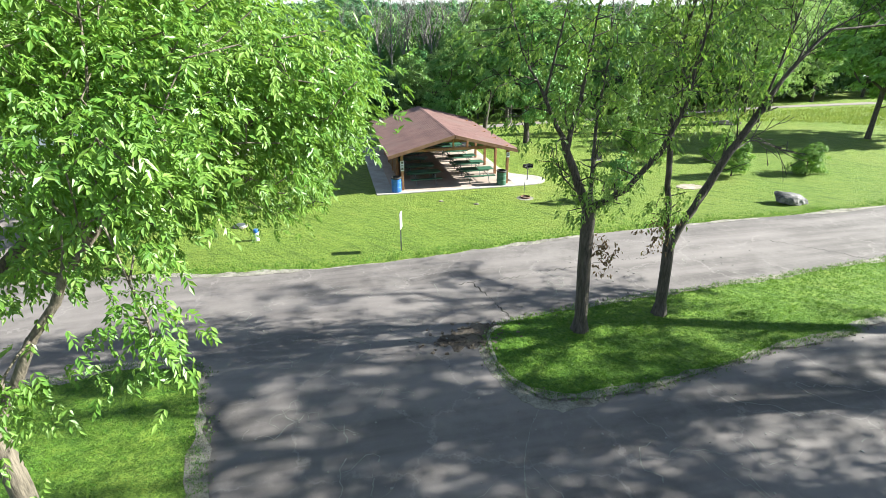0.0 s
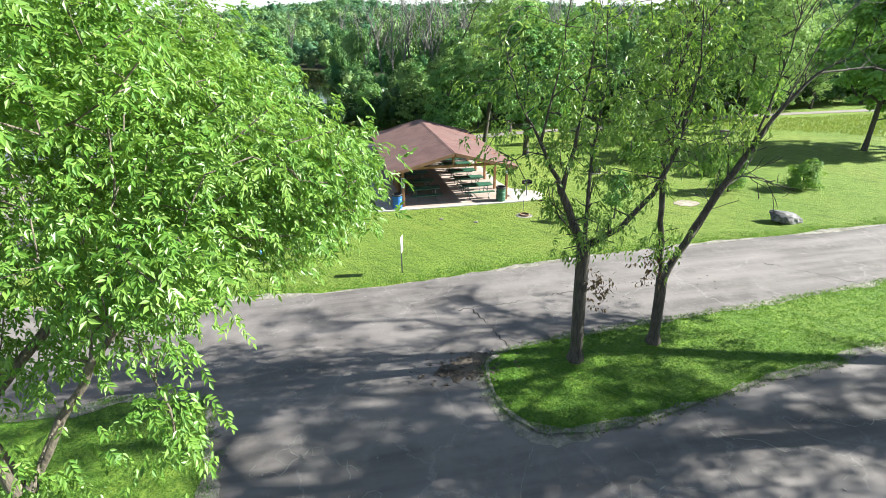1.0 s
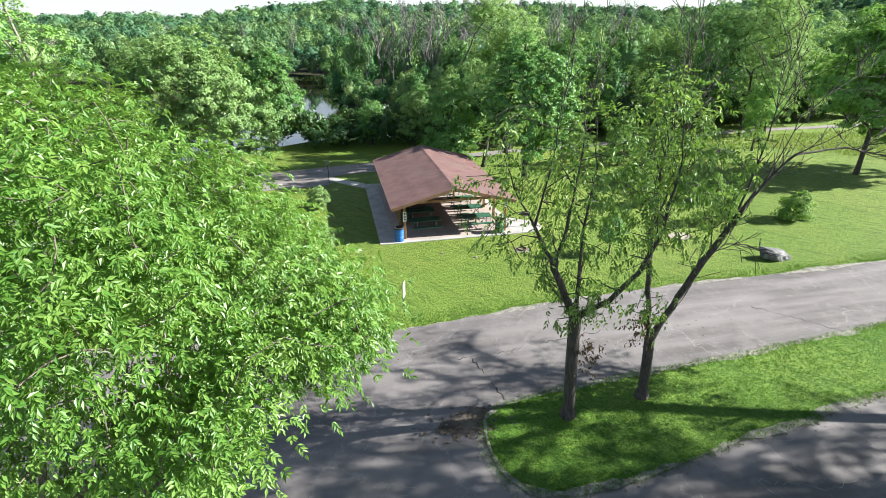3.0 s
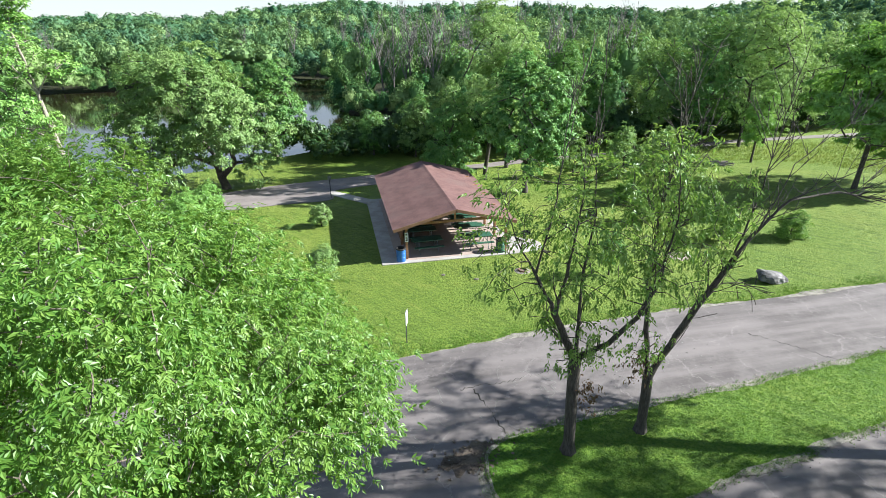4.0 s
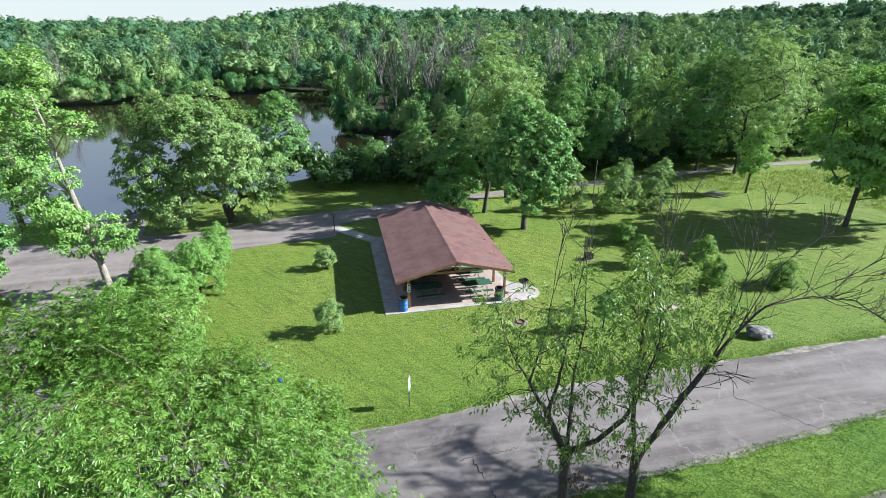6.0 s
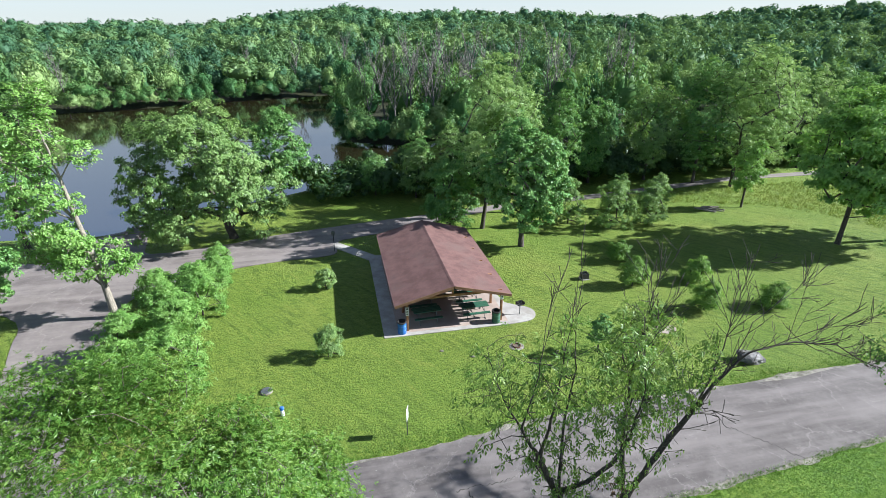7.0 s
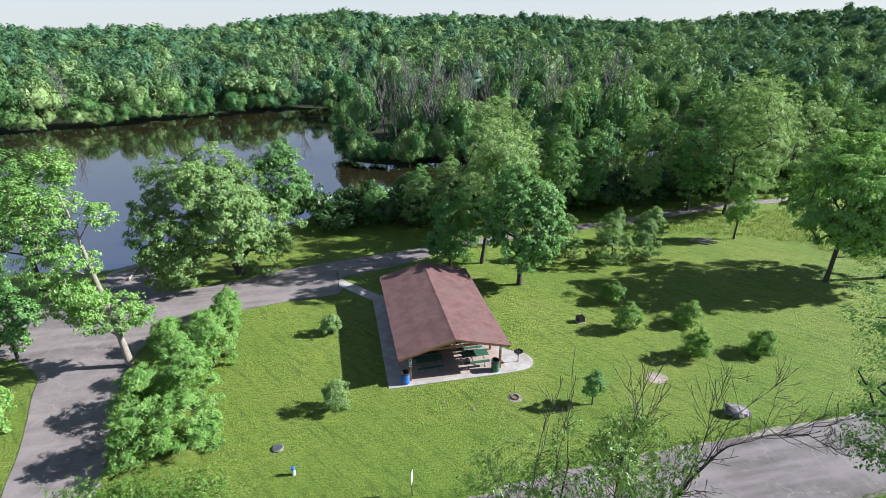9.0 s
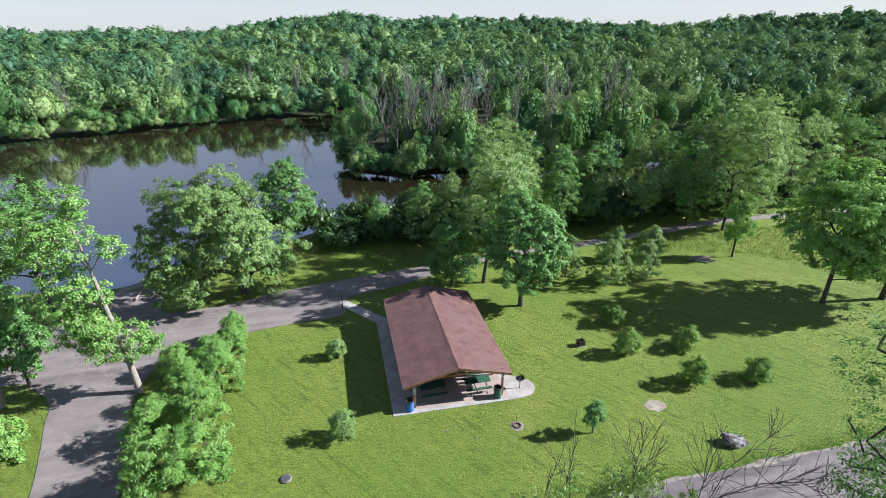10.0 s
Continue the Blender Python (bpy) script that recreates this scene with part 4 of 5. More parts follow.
limb_tree("island_tree", "slim thin-leaved tree with a forked trunk on the grass island", (4.35, -17.2), [(4.35, -17.2, 1.1), (4.33, -17.2, 1.7), (4.27, -17.2, 2.9), (4.22, -17.25, 3.8), (4.15, -17.35, 4.55)],
          [((4.15, -17.35, 4.55), [(3.4, -17.3, 6.1), (2.8, -17.2, 7.4), (2.2, -16.95, 8.4), (1.7, -16.8, 10.2)]), ((4.15, -17.35, 4.55), [(5.03, -17.6, 5.1), (5.6, -17.9, 6.1), (5.95, -18.1, 7.3), (5.9, -18.4, 9.3), (5.5, -18.6, 11.2)]), ((3.4, -17.3, 6.1), [(3.8, -17.2, 8.0), (4.1, -17.0, 10.2), (4.3, -17.0, 12.6)]), ((4.15, -17.35, 4.55), [(4.5, -16.6, 6.6), (4.9, -16.2, 8.6), (4.8, -16.0, 10.6)]), ((2.8, -17.2, 7.4), [(3.0, -17.5, 9.2), (3.1, -17.6, 11.2), (3.2, -17.6, 12.0)])],
          230, [(2.6, -17.0, 8.6, 1.9, 1.8, 2.4), (4.4, -17.0, 7.6, 1.9, 1.9, 3.2), (5.7, -18.0, 8.8, 1.5, 1.6, 2.6), (4.2, -17.2, 5.0, 0.9, 0.9, 0.9)], 22, 0.18, 4, 0.16, (0.14, 0.062), LEAF_ISLAND, BARK, 0.9, leaflets=5, droop=0.5, power=0.7, twiggy=0.9, extra=6, flare=2.0, slim=(4.5, 9.5, 0.3))
limb_tree("island_tree", "slim half-bare tree with long spreading limbs on the grass island", (7.17, -16.86), [(7.17, -16.86, 1.1), (7.15, -16.86, 1.7), (7.1, -16.9, 2.4), (7.06, -16.9, 3.05)],
          [((7.06, -16.9, 3.05), [(6.7, -16.9, 4.9), (6.5, -16.9, 6.6), (6.5, -16.9, 9.0), (6.7, -17.0, 11.5), (6.8, -17.0, 13.0)]), ((7.06, -16.9, 3.05), [(7.8, -16.9, 4.5), (8.4, -16.9, 5.7), (9.2, -16.9, 6.9), (9.9, -16.9, 8.0), (10.7, -16.9, 8.8), (12.5, -16.8, 8.9), (14.4, -16.8, 8.5), (16.2, -16.9, 7.4)]), ((9.9, -16.9, 8.0), [(10.8, -16.7, 9.8), (11.9, -16.6, 10.6), (12.9, -16.5, 11.0)]), ((9.2, -16.9, 6.9), [(9.3, -17.2, 9.0), (9.4, -17.3, 11.0), (9.5, -17.3, 12.4)]), ((10.7, -16.9, 8.8), [(12.2, -17.6, 9.9), (13.8, -18.0, 10.2)]), ((6.5, -16.9, 6.6), [(7.3, -16.4, 8.4), (7.8, -16.2, 10.6)]), ((8.4, -16.9, 5.7), [(9.6, -16.3, 5.9), (10.8, -16.0, 5.6)])],
          120, [(6.7, -16.9, 8.6, 1.6, 1.6, 2.5), (8.1, -16.9, 8.4, 1.3, 1.3, 1.9), (6.8, -16.9, 4.2, 0.5, 0.5, 1.2)], 23, 0.16, 3, 0.16, (0.14, 0.062), LEAF_ISLAND, BARK, 1.1, leaflets=5, droop=0.5, power=0.8, twiggy=2.1, extra=6, flare=2.0, slim=(5.5, 11.0, 0.32))
tree("maple_tree", "dense dark green maple tree on the lawn", "tree", (14.3, 13.4), 1.0, 11.9, 4.1, lean=(-0.2, 0), seed=31, tips=460, per_tip=64, spread=0.34, leaf=(0.24, 0.17), leaves=LEAF_DARK, trunk_r=0.24, lobe_count=13, top=0.55, bottom=0.95)
tree("round_tree", "large round silver-green tree by the river", "tree", (-13.1, 23.6), -0.6, 12.6, 7.6, ry=6.5, lean=(-2.0, 0), seed=32, tips=1150, per_tip=72, spread=0.42, leaf=(0.24, 0.145), leaves=LEAF_WILLOW, trunk_r=0.4, lobe_count=18, fork=0.1, top=0.75, bottom=1.0, skirt=0.75)
tree("bank_tree", "slender tree at the river edge", "tree", (-9.6, 38.0), -1.0, 10.8, 4.4, seed=33, tips=300, per_tip=60, spread=0.5, leaf=(0.304, 0.167), leaves=LEAF_MID, trunk_r=0.25)
tree("tall_tree", "tall light green tree behind the shelter", "tree", (18.0, 28.6), 3.0, 16.3, 4.2, seed=34, tips=300, per_tip=56, spread=0.45, leaf=(0.27, 0.14), leaves=LEAF_WILLOW, trunk_r=0.26, lobe_count=11)
tree("tall_tree", "tall light green tree close behind the shelter", "tree", (12.4, 20.1), 2.8, 17.2, 4.4, lean=(1.3, 0), seed=134, tips=430, per_tip=58, spread=0.42, leaf=(0.24, 0.12), leaves=LEAF_PALE, trunk_r=0.2, lobe_count=14, top=0.7, bottom=0.8)
# This tree is added, hidden behind the tall ones, to shade the lawn strip.
tree("tall_tree", "leafy tree added between drive and river bank to shade the lawn", "tree", (16.5, 25.2), 1.5, 13.6, 3.6, seed=135, tips=300, per_tip=50, spread=0.42, leaf=(0.26, 0.14), leaves=LEAF_MID, trunk_r=0.2, lobe_count=11, bottom=0.9)
tree("lawn_tree", "broad dark green tree on the far lawn", "tree", (43.3, 7.0), 2.9, 14.0, 5.8, lean=(0.2, 0), seed=35, tips=520, per_tip=62, spread=0.5, leaf=(0.29, 0.19), leaves=LEAF_BUSH, trunk_r=0.21, lobe_count=14, top=0.7, bottom=0.95)
tree("lawn_tree", "broad dark green tree on the far lawn", "tree", (49.8, 6.4), 2.2, 13.6, 5.0, lean=(0.4, 0), seed=36, tips=390, per_tip=60, spread=0.5, leaf=(0.29, 0.19), leaves=LEAF_BUSH, trunk_r=0.26, lobe_count=12, top=0.7, bottom=0.95)
limb_tree("leaning_tree", "tall pale-barked tree leaning over the drive", (-18.4, 7.0), [(-18.53, 7.0, 2.45), (-18.75, 7.0, 5.0), (-19.01, 7.0, 7.29), (-19.23, 7.0, 10.12)],
          [((-19.23, 7.0, 10.12), [(-19.43, 7.0, 12.1), (-19.6, 7.0, 13.5), (-19.4, 7.0, 15.4)]), ((-19.23, 7.0, 10.12), [(-20.5, 7.0, 12.4), (-21.7, 7.0, 13.2)]), ((-19.23, 7.0, 10.12), [(-18.4, 7.0, 11.2), (-17.6, 7.0, 11.7)]), ((-19.01, 7.0, 7.29), [(-20.1, 6.8, 8.1), (-21.6, 6.8, 8.4)]), ((-19.01, 7.0, 7.29), [(-21.0, 7.2, 10.2), (-23.2, 7.8, 12.2)]), ((-18.53, 7.0, 2.45), [(-17.6, 7.0, 3.8), (-16.5, 7.0, 4.3)]), ((-18.53, 7.0, 2.45), [(-19.6, 6.8, 4.0), (-20.6, 6.6, 4.6)]), ((-18.75, 7.0, 5.0), [(-19.2, 6.0, 5.6), (-19.6, 5.4, 6.0)])],
          470, [(-18.8, 6.9, 4.7, 2.4, 2.1, 1.7), (-16.9, 7.0, 4.2, 1.1, 1.0, 0.9), (-21.0, 6.7, 5.6, 2.1, 1.9, 1.8), (-20.9, 6.8, 8.4, 2.6, 2.3, 2.2), (-20.8, 6.9, 12.8, 2.5, 2.3, 2.3), (-17.6, 7.0, 11.7, 0.9, 0.9, 0.8), (-19.4, 7.0, 15.0, 1.3, 1.2, 1.1), (-23.4, 7.8, 12.3, 2.3, 2.2, 2.2), (-19.4, 6.0, 6.2, 1.5, 1.2, 1.2)], 37, 0.22, 34, 0.30, (0.2, 0.115), LEAF_BUSH, BARK_PALE, 0.8, droop=0.3, extra=16)
tree("drive_bush", "bright green bush beyond the drive", "bush", (-25.0, 1.4), 0.0, 3.6, 1.7, seed=88, tips=150, per_tip=50, spread=0.28, leaf=(0.2, 0.11), leaves=LEAF_BUSH, trunk_r=0.07, top=0.6, bottom=1.0, skirt=0.7)
tree("drive_tree", "pale-barked tree across the drive", "tree", (-27.8, 7.4), 6.0, 15.0, 3.8, lean=(0.6, 0.6), seed=38, tips=260, per_tip=34, spread=0.45, leaf=(0.228, 0.152), leaves=LEAF_MID, bark=BARK_PALE, trunk_r=0.2)
tree("drive_shrub", "dark shrub across the drive", "bush", (-27.0, 9.6), 0.6, 6.4, 2.4, seed=39, tips=160, per_tip=58, spread=0.35, leaf=(0.228, 0.137), leaves=LEAF_DARK, trunk_r=0.12)
tree("far_drive_tree", "tall tree behind the drive", "tree", (-33.0, 14.0), 2.5, 15.5, 5.0, seed=40, tips=260, per_tip=58, spread=0.5, leaf=(0.274, 0.167), leaves=LEAF_MID, trunk_r=0.25)
tree("far_drive_tree", "tall tree behind the drive", "tree", (-32.0, 24.0), 1.5, 13.0, 4.6, seed=41, tips=240, per_tip=58, spread=0.5, leaf=(0.274, 0.167), leaves=LEAF_MID, trunk_r=0.25)
for i, (x, y, top, r) in enumerate([(19.9, 3.4, 2.45, 1.2), (25.3, 3.05, 2.0, 1.15), (22.75, -1.3, 2.6, 1.2), (27.8, -1.95, 2.1, 1.1), (21.3, 8.0, 1.95, 1.0)]):
    tree("round_bush", "rounded green bush on the lawn", "bush", (x, y), -0.25, top, r, seed=50 + i, tips=90, per_tip=72, spread=0.24, leaf=(0.13, 0.07), leaves=LEAF_ROUND, trunk_r=0.05, group="bushes on the lawn", lobe_count=9, skirt=0.72, top=0.8, bottom=0.95, droop=-0.3)
tree("sapling", "young pale brownish-green shrub on the lawn", "sapling", (-3.75, 8.3), -0.1, 1.75, 0.85, lean=(-0.1, 0), seed=60, tips=80, per_tip=50, spread=0.17, leaf=(0.12, 0.065), leaves=LEAF_WILLOW, trunk_r=0.05, bottom=0.9, skirt=0.5)
tree("sapling", "young grey-green conical shrub on the lawn", "sapling", (-3.62, -1.25), 0.1, 2.35, 1.0, lean=(0.1, 0), seed=61, tips=110, per_tip=46, spread=0.18, leaf=(0.12, 0.06), leaves=LEAF_WILLOW, trunk_r=0.05, top=0.45, bottom=0.9, skirt=0.6)
tree("sapling", "narrow young tree on the lawn", "sapling", (12.75, -4.6), 0.7, 2.95, 0.75, seed=62, tips=90, per_tip=50, spread=0.15, leaf=(0.114, 0.061), leaves=LEAF_DARK, trunk_r=0.05, top=0.6)
for i, (x, y, top, r) in enumerate([(21.8, 19.3, 4.5, 1.5), (25.1, 16.2, 5.3, 2.1), (29.6, 16.6, 4.0, 1.9), (29.5, 22.5, 3.4, 1.7), (34.0, 22.0, 3.6, 1.8)]):
    tree("young_tree", "small feathery young tree at the lawn's edge", "young tree", (x, y), -1.3, top + 0.2, r, seed=70 + i, tips=150, per_tip=42, spread=0.25, leaf=(0.2, 0.1), leaves=LEAF_WILLOW, trunk_r=0.08, top=0.3, bottom=1.0, skirt=0.78)
for i, (x, y, top, r) in enumerate([(-14.4, -3.2, 4.3, 2.0), (-12.2, -2.9, 4.7, 2.0), (-15.6, 1.0, 3.7, 2.0), (-12.6, 1.4, 4.2, 1.8), (-14.0, 4.4, 3.6, 1.8), (-12.4, 6.0, 4.1, 1.9), (-16.0, 8.8, 2.8, 1.5), (-13.6, 9.6, 2.8, 1.4), (-12.4, 10.9, 2.7, 1.2), (-12.4, 13.0, 2.7, 1.1)]):
    tree("drive_bush", "tall feathery light green bush beside the drive", "bush", (x, y), -0.3, top, r, seed=80 + i, tips=180, per_tip=53, spread=0.25, leaf=(0.20, 0.06), leaves=LEAF_BUSH, trunk_r=0.07, droop=-0.7, group="bushes along the drive", top=0.5, bottom=1.0, skirt=0.75)

# Only the first crown shows; the others are added unseen to dapple the asphalt.
for i, (x, y, z0, z1, r) in enumerate([(22.0, -22.0, 6.4, 17.0, 4.6), (18.2, -22.8, 9.0, 19.0, 4.2), (15.8, -27.0, 5.0, 18.0, 5.2), (25.5, -25.0, 7.0, 20.0, 4.8), (33, -25, 8, 20, 5.0)]):
    near = i == 0
    tree("roadside_tree", "tall airy tree beside the parking area, mostly out of view", "tree", (x, y), z0, z1, r, lean=(-3.3, 4.2) if near else (0, 0), seed=140 + i, tips=290, per_tip=46 if near else 24, spread=0.48, leaf=(0.14, 0.085) if near else (0.225, 0.14), leaves=LEAF_MID, trunk_r=0.26, lobe_count=11, group="trees beside the parking area")
for i, (x, y, z0, z1, r) in enumerate([(32, 35.0, -0.5, 10.5, 3.2), (40.4, 34.6, -0.5, 13.0, 3.8), (46.0, 31.5, 0.3, 15.5, 4.2), (49.6, 28.6, 0.6, 18.6, 5.2), (54.5, 29.8, -0.5, 17.2, 4.8), (58.0, 34.0, -0.5, 15.0, 4.6), (67, 35.5, -0.5, 14.3, 4.8), (68.5, 47, 0, 17, 5.5), (79, 38, 0, 13, 5.0)]):
    tree("bank_wood_tree", "tall tree at the edge of the riverside woods", "tree", (x, y), z0, z1, r, seed=160 + i, tips=300, per_tip=46, spread=0.48, leaf=(0.28, 0.15), leaves=LEAF_PALE if i in (3, 4, 6) else (LEAF_WILLOW if i % 2 else LEAF_MID), trunk_r=0.19, lobe_count=12, bottom=0.9, skirt=0.45, group="trees at the wood's edge")
tree("bank_tree", "willowy tree on the river bank", "tree", (25.0, 30.0), 1.0, 12.5, 3.3, seed=182, tips=230, per_tip=48, spread=0.42, leaf=(0.27, 0.12), leaves=LEAF_MID, trunk_r=0.2, lobe_count=10)
tree("small_tree", "small dark tree behind the shelter", "tree", (8.9, 20.2), -1.4, 8.6, 3.0, skirt=0.55, lean=(0.2, 0), seed=180, tips=230, per_tip=60, spread=0.38, leaf=(0.25, 0.12), leaves=LEAF_MID, trunk_r=0.15, bottom=0.9)
tree("leafy_tree", "small bright tree at the wood's edge", "tree", (44.0, 20.0), 0.6, 7.2, 2.0, seed=181, tips=140, per_tip=44, spread=0.35, leaf=(0.25, 0.13), leaves=LEAF_BUSH, trunk_r=0.12, skirt=0.5)

for i, (x, y, z1, r) in enumerate([(9.0, 40.5, 6.0, 2.6), (12.0, 36.0, 8.0, 3.0), (15.5, 33.2, 9.5, 3.2), (18.5, 36.5, 10.5, 3.2), (22.0, 33.5, 8.0, 3.0), (7.5, 33.6, 6.5, 2.5), (2.5, 35.8, 4.5, 2.2)]):
    tree("willow_shrub", "grey-green willow shrub on the river bank", "bush", (x, y), -1.4, z1, r, seed=190 + i, tips=170, per_tip=44, spread=0.35, leaf=(0.27, 0.1), leaves=LEAF_WILLOW if i % 2 else LEAF_MID, trunk_r=0.12, group="shrubs on the river bank", skirt=0.7)


# ---- woods ----
def crown_template(rng, leaves, size, lobes, heart, m, p):
    """Small three-cornered leaf clumps over the lobes of an uneven egg of height and width 1 standing on z 0; a shaded core inside."""
    egg = np.array([0.5, 0.5, 0.48])
    u = rng.normal(0, 1, (lobes, 3))
    u /= np.linalg.norm(u, axis=1, keepdims=True)
    u[:, 2] = np.where(u[:, 2] < -0.5, -u[:, 2], u[:, 2])
    where = u * rng.uniform(0.42, 0.76, (lobes, 1))
    big = rng.uniform(0.22, 0.42, lobes) * (14 / lobes) ** 0.35
    pick = rng.choice(lobes, leaves, p=big ** 2 / (big ** 2).sum())
    d = rng.normal(0, 1, (leaves, 3)) + 0.8 * u[pick] + np.array([0, 0, 0.3])
    d /= np.linalg.norm(d, axis=1, keepdims=True)
    c = (where[pick] + d * (big[pick] * rng.uniform(0.72, 1.12, leaves))[:, None]) * egg + np.array([0, 0, 0.5])
    n = d + rng.normal(0, 0.25, (leaves, 3)) + np.array([0, 0, 0.1])
    n /= np.linalg.norm(n, axis=1, keepdims=True)
    a = np.cross(n, rng.normal(0, 1, (leaves, 3)))
    a /= np.linalg.norm(a, axis=1, keepdims=True)
    b = np.cross(n, a)
    s = (size * rng.uniform(0.6, 1.4, leaves))[:, None]
    v = np.stack([c + a * s * 0.6, c - a * s * 0.4 + b * s * 0.5, c - a * s * 0.4 - b * s * 0.5], 1).reshape(-1, 3)
    f = np.arange(leaves * 3).reshape(-1, 3)
    th, ph = np.meshgrid(np.arange(m) * 2 * np.pi / m, np.linspace(0.12, np.pi - 0.12, p))
    dd = np.stack([np.sin(ph) * np.cos(th), np.sin(ph) * np.sin(th), np.cos(ph)], -1).reshape(-1, 3)
    along = dd @ where.T
    inside_lobe = big[None] ** 2 - ((where ** 2).sum(1)[None] - along ** 2)
    far_skin = np.where(inside_lobe > 0, along + np.sqrt(np.maximum(inside_lobe, 0)), 0.4).max(1)
    core = dd * (far_skin * heart)[:, None] * egg + np.array([0, 0, 0.5])
    ids = np.arange(m * p).reshape(p, m)
    q = [ids[:-1], ids[1:], np.roll(ids[1:], -1, 1), np.roll(ids[:-1], -1, 1)]
    cf = np.concatenate([np.stack([q[0], q[1], q[2]], -1).reshape(-1, 3), np.stack([q[0], q[2], q[3]], -1).reshape(-1, 3)])
    return np.concatenate([v, core]), np.concatenate([f, cf + len(v)])


def woods(name, label, spots, count, size, leaves, seed, lobes=11, heart=0.75, m=9, p=6):
    """Many tree crowns in one mesh, three kinds of foliage; spots hold x, y, foot, height, width."""
    rng = np.random.default_rng(seed)
    temps = [crown_template(rng, count, size, lobes, heart, m, p) for _ in range(20)]
    allv, allf, kinds, tints, total = [], [], [], [], 0
    for x, y, z, h, w in spots:
        t, f = temps[rng.integers(20)]
        a = rng.uniform(0, 6.283)
        c, s = math.cos(a), math.sin(a)
        allv.append(np.stack([x + w * (t[:, 0] * c - t[:, 1] * s), y + w * (t[:, 0] * s + t[:, 1] * c), z + h * t[:, 2]], -1))
        allf.append(f + total)
        grove = math.sin(x * 0.045 + 1.3) * math.sin(y * 0.038) * 0.8 + rng.normal(0, 0.75)
        kinds.append(np.full(len(f), 0 if grove < -0.35 else (1 if grove < 0.55 else 2), dtype=np.int32))
        tints.append(np.full(len(t), rng.uniform(), dtype=np.float32))
        total += len(t)
    me = mesh_of(name, np.concatenate(allv), np.concatenate(allf), leaves, True)
    me.attributes.new("tint", "FLOAT", "POINT").data.foreach_set("value", np.concatenate(tints))
    me.polygons.foreach_set("material_index", np.concatenate(kinds))
    return tagged(new(name, me), label, "woods", kind="stuff")


def scatter(seed, x0, x1, y0, y1, gap, keep):
    rng = np.random.default_rng(seed)
    out = []
    for y in np.arange(y0, y1, gap * 0.9):
        for x in np.arange(x0, x1, gap):
            px, py = x + rng.uniform(-0.45, 0.45) * gap, y + rng.uniform(-0.45, 0.45) * gap
            if keep(px, py):
                out.append((px, py, rng.uniform(0, 1), rng.uniform(0, 1)))
    return out


def in_fan(x, y, margin=0.0):
    """Within the wedge of country that opens before the park."""
    a = math.degrees(math.atan2(x + 2, y + 29))
    return -31 - margin < a < 60 + margin


def land_beyond(x, y):
    return y > np.interp(x, FAR_X, FAR_Y) + 0.5


far, farthest, middle, close = [], [], [], []
for x, y, p, q in scatter(100, -700, 1100, 64, 900, 10.0, lambda x, y: in_fan(x, y) and land_beyond(x, y)):
    d = math.hypot(x, y + 29)
    z = ground_at(x, y)
    w = 8.0 + 8.0 * p
    h = w * (0.95 + 0.45 * q)
    top = z + 7.5 + 11.5 * q * (0.4 + 0.6 * p) + 2.0 * math.sin(x * 0.05) * math.sin(y * 0.045)
    shore = y - float(np.interp(x, FAR_X, FAR_Y))
    if shore < 25 and x < 5:
        top += 3.0 * (1 - shore / 25)
    if shore < 9 and x < 0:
        h = top - z - 0.5
    if d < 185:
        close.append((x, y, top - h * 0.95 - 1, h * 0.95, w * 0.78))
    elif d < 330:
        middle.append((x, y, top - h, h, w))
for x, y, p, q in scatter(103, -700, 1100, 90, 900, 13.5, lambda x, y: in_fan(x, y)):
    d = math.hypot(x, y + 29)
    if 330 <= d < 700:
        w = 12.0 + 9.0 * p
        top = ground_at(x, y) + 10.0 + 9.0 * q * (0.3 + 0.7 * p) + 2.0 * math.sin(x * 0.05) * math.sin(y * 0.045)
        (far if d < 480 else farthest).append((x, y, top - w * 0.95, w * 0.95, w))
rng = np.random.default_rng(9)
for i in range(230):
    x = rng.uniform(-130, 190)
    y = np.interp(x, FAR_X, FAR_Y) + rng.uniform(-1.5, 2.0)
    if in_fan(x, y):
        w = rng.uniform(3.0, 7.5)
        (close if math.hypot(x, y + 29) < 185 else middle).append((x, y, WATER_Z - 0.3 + rng.uniform(0, 1.0), w * rng.uniform(0.8, 1.3), w))
for i in range(70):
    x = rng.uniform(-3, 28)
    w = rng.uniform(2.5, 6.0)
    close.append((x, np.interp(x, FAR_X, FAR_Y) + rng.uniform(-0.8, 4.0), WATER_Z - 0.3 + rng.uniform(0, 0.6), w * rng.uniform(0.8, 1.5), w))
woods("far_woods", "dense green woods covering the far hills", far, 380, 0.058, [LEAF_HAZED_DARK, LEAF_HAZED, LEAF_HAZED_PALE], 1, 18, 0.74)
woods("hill_woods", "green woods along the horizon", farthest, 95, 0.095, [LEAF_HAZED_DARK, LEAF_HAZED_DARK, LEAF_HAZED], 6, 16, 0.84, 6, 5)
woods("river_woods", "green woods along the far river bank", middle, 600, 0.054, [LEAF_HAZED_DARK, LEAF_HAZED, LEAF_HAZED_PALE], 2, 15, 0.72)
woods("near_woods", "tangled green woods on the near bank of the backwater", close, 1250, 0.041, [LEAF_WOOD_DARK, LEAF_WOOD, LEAF_WOOD_PALE], 3, 15, 0.7)
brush = []
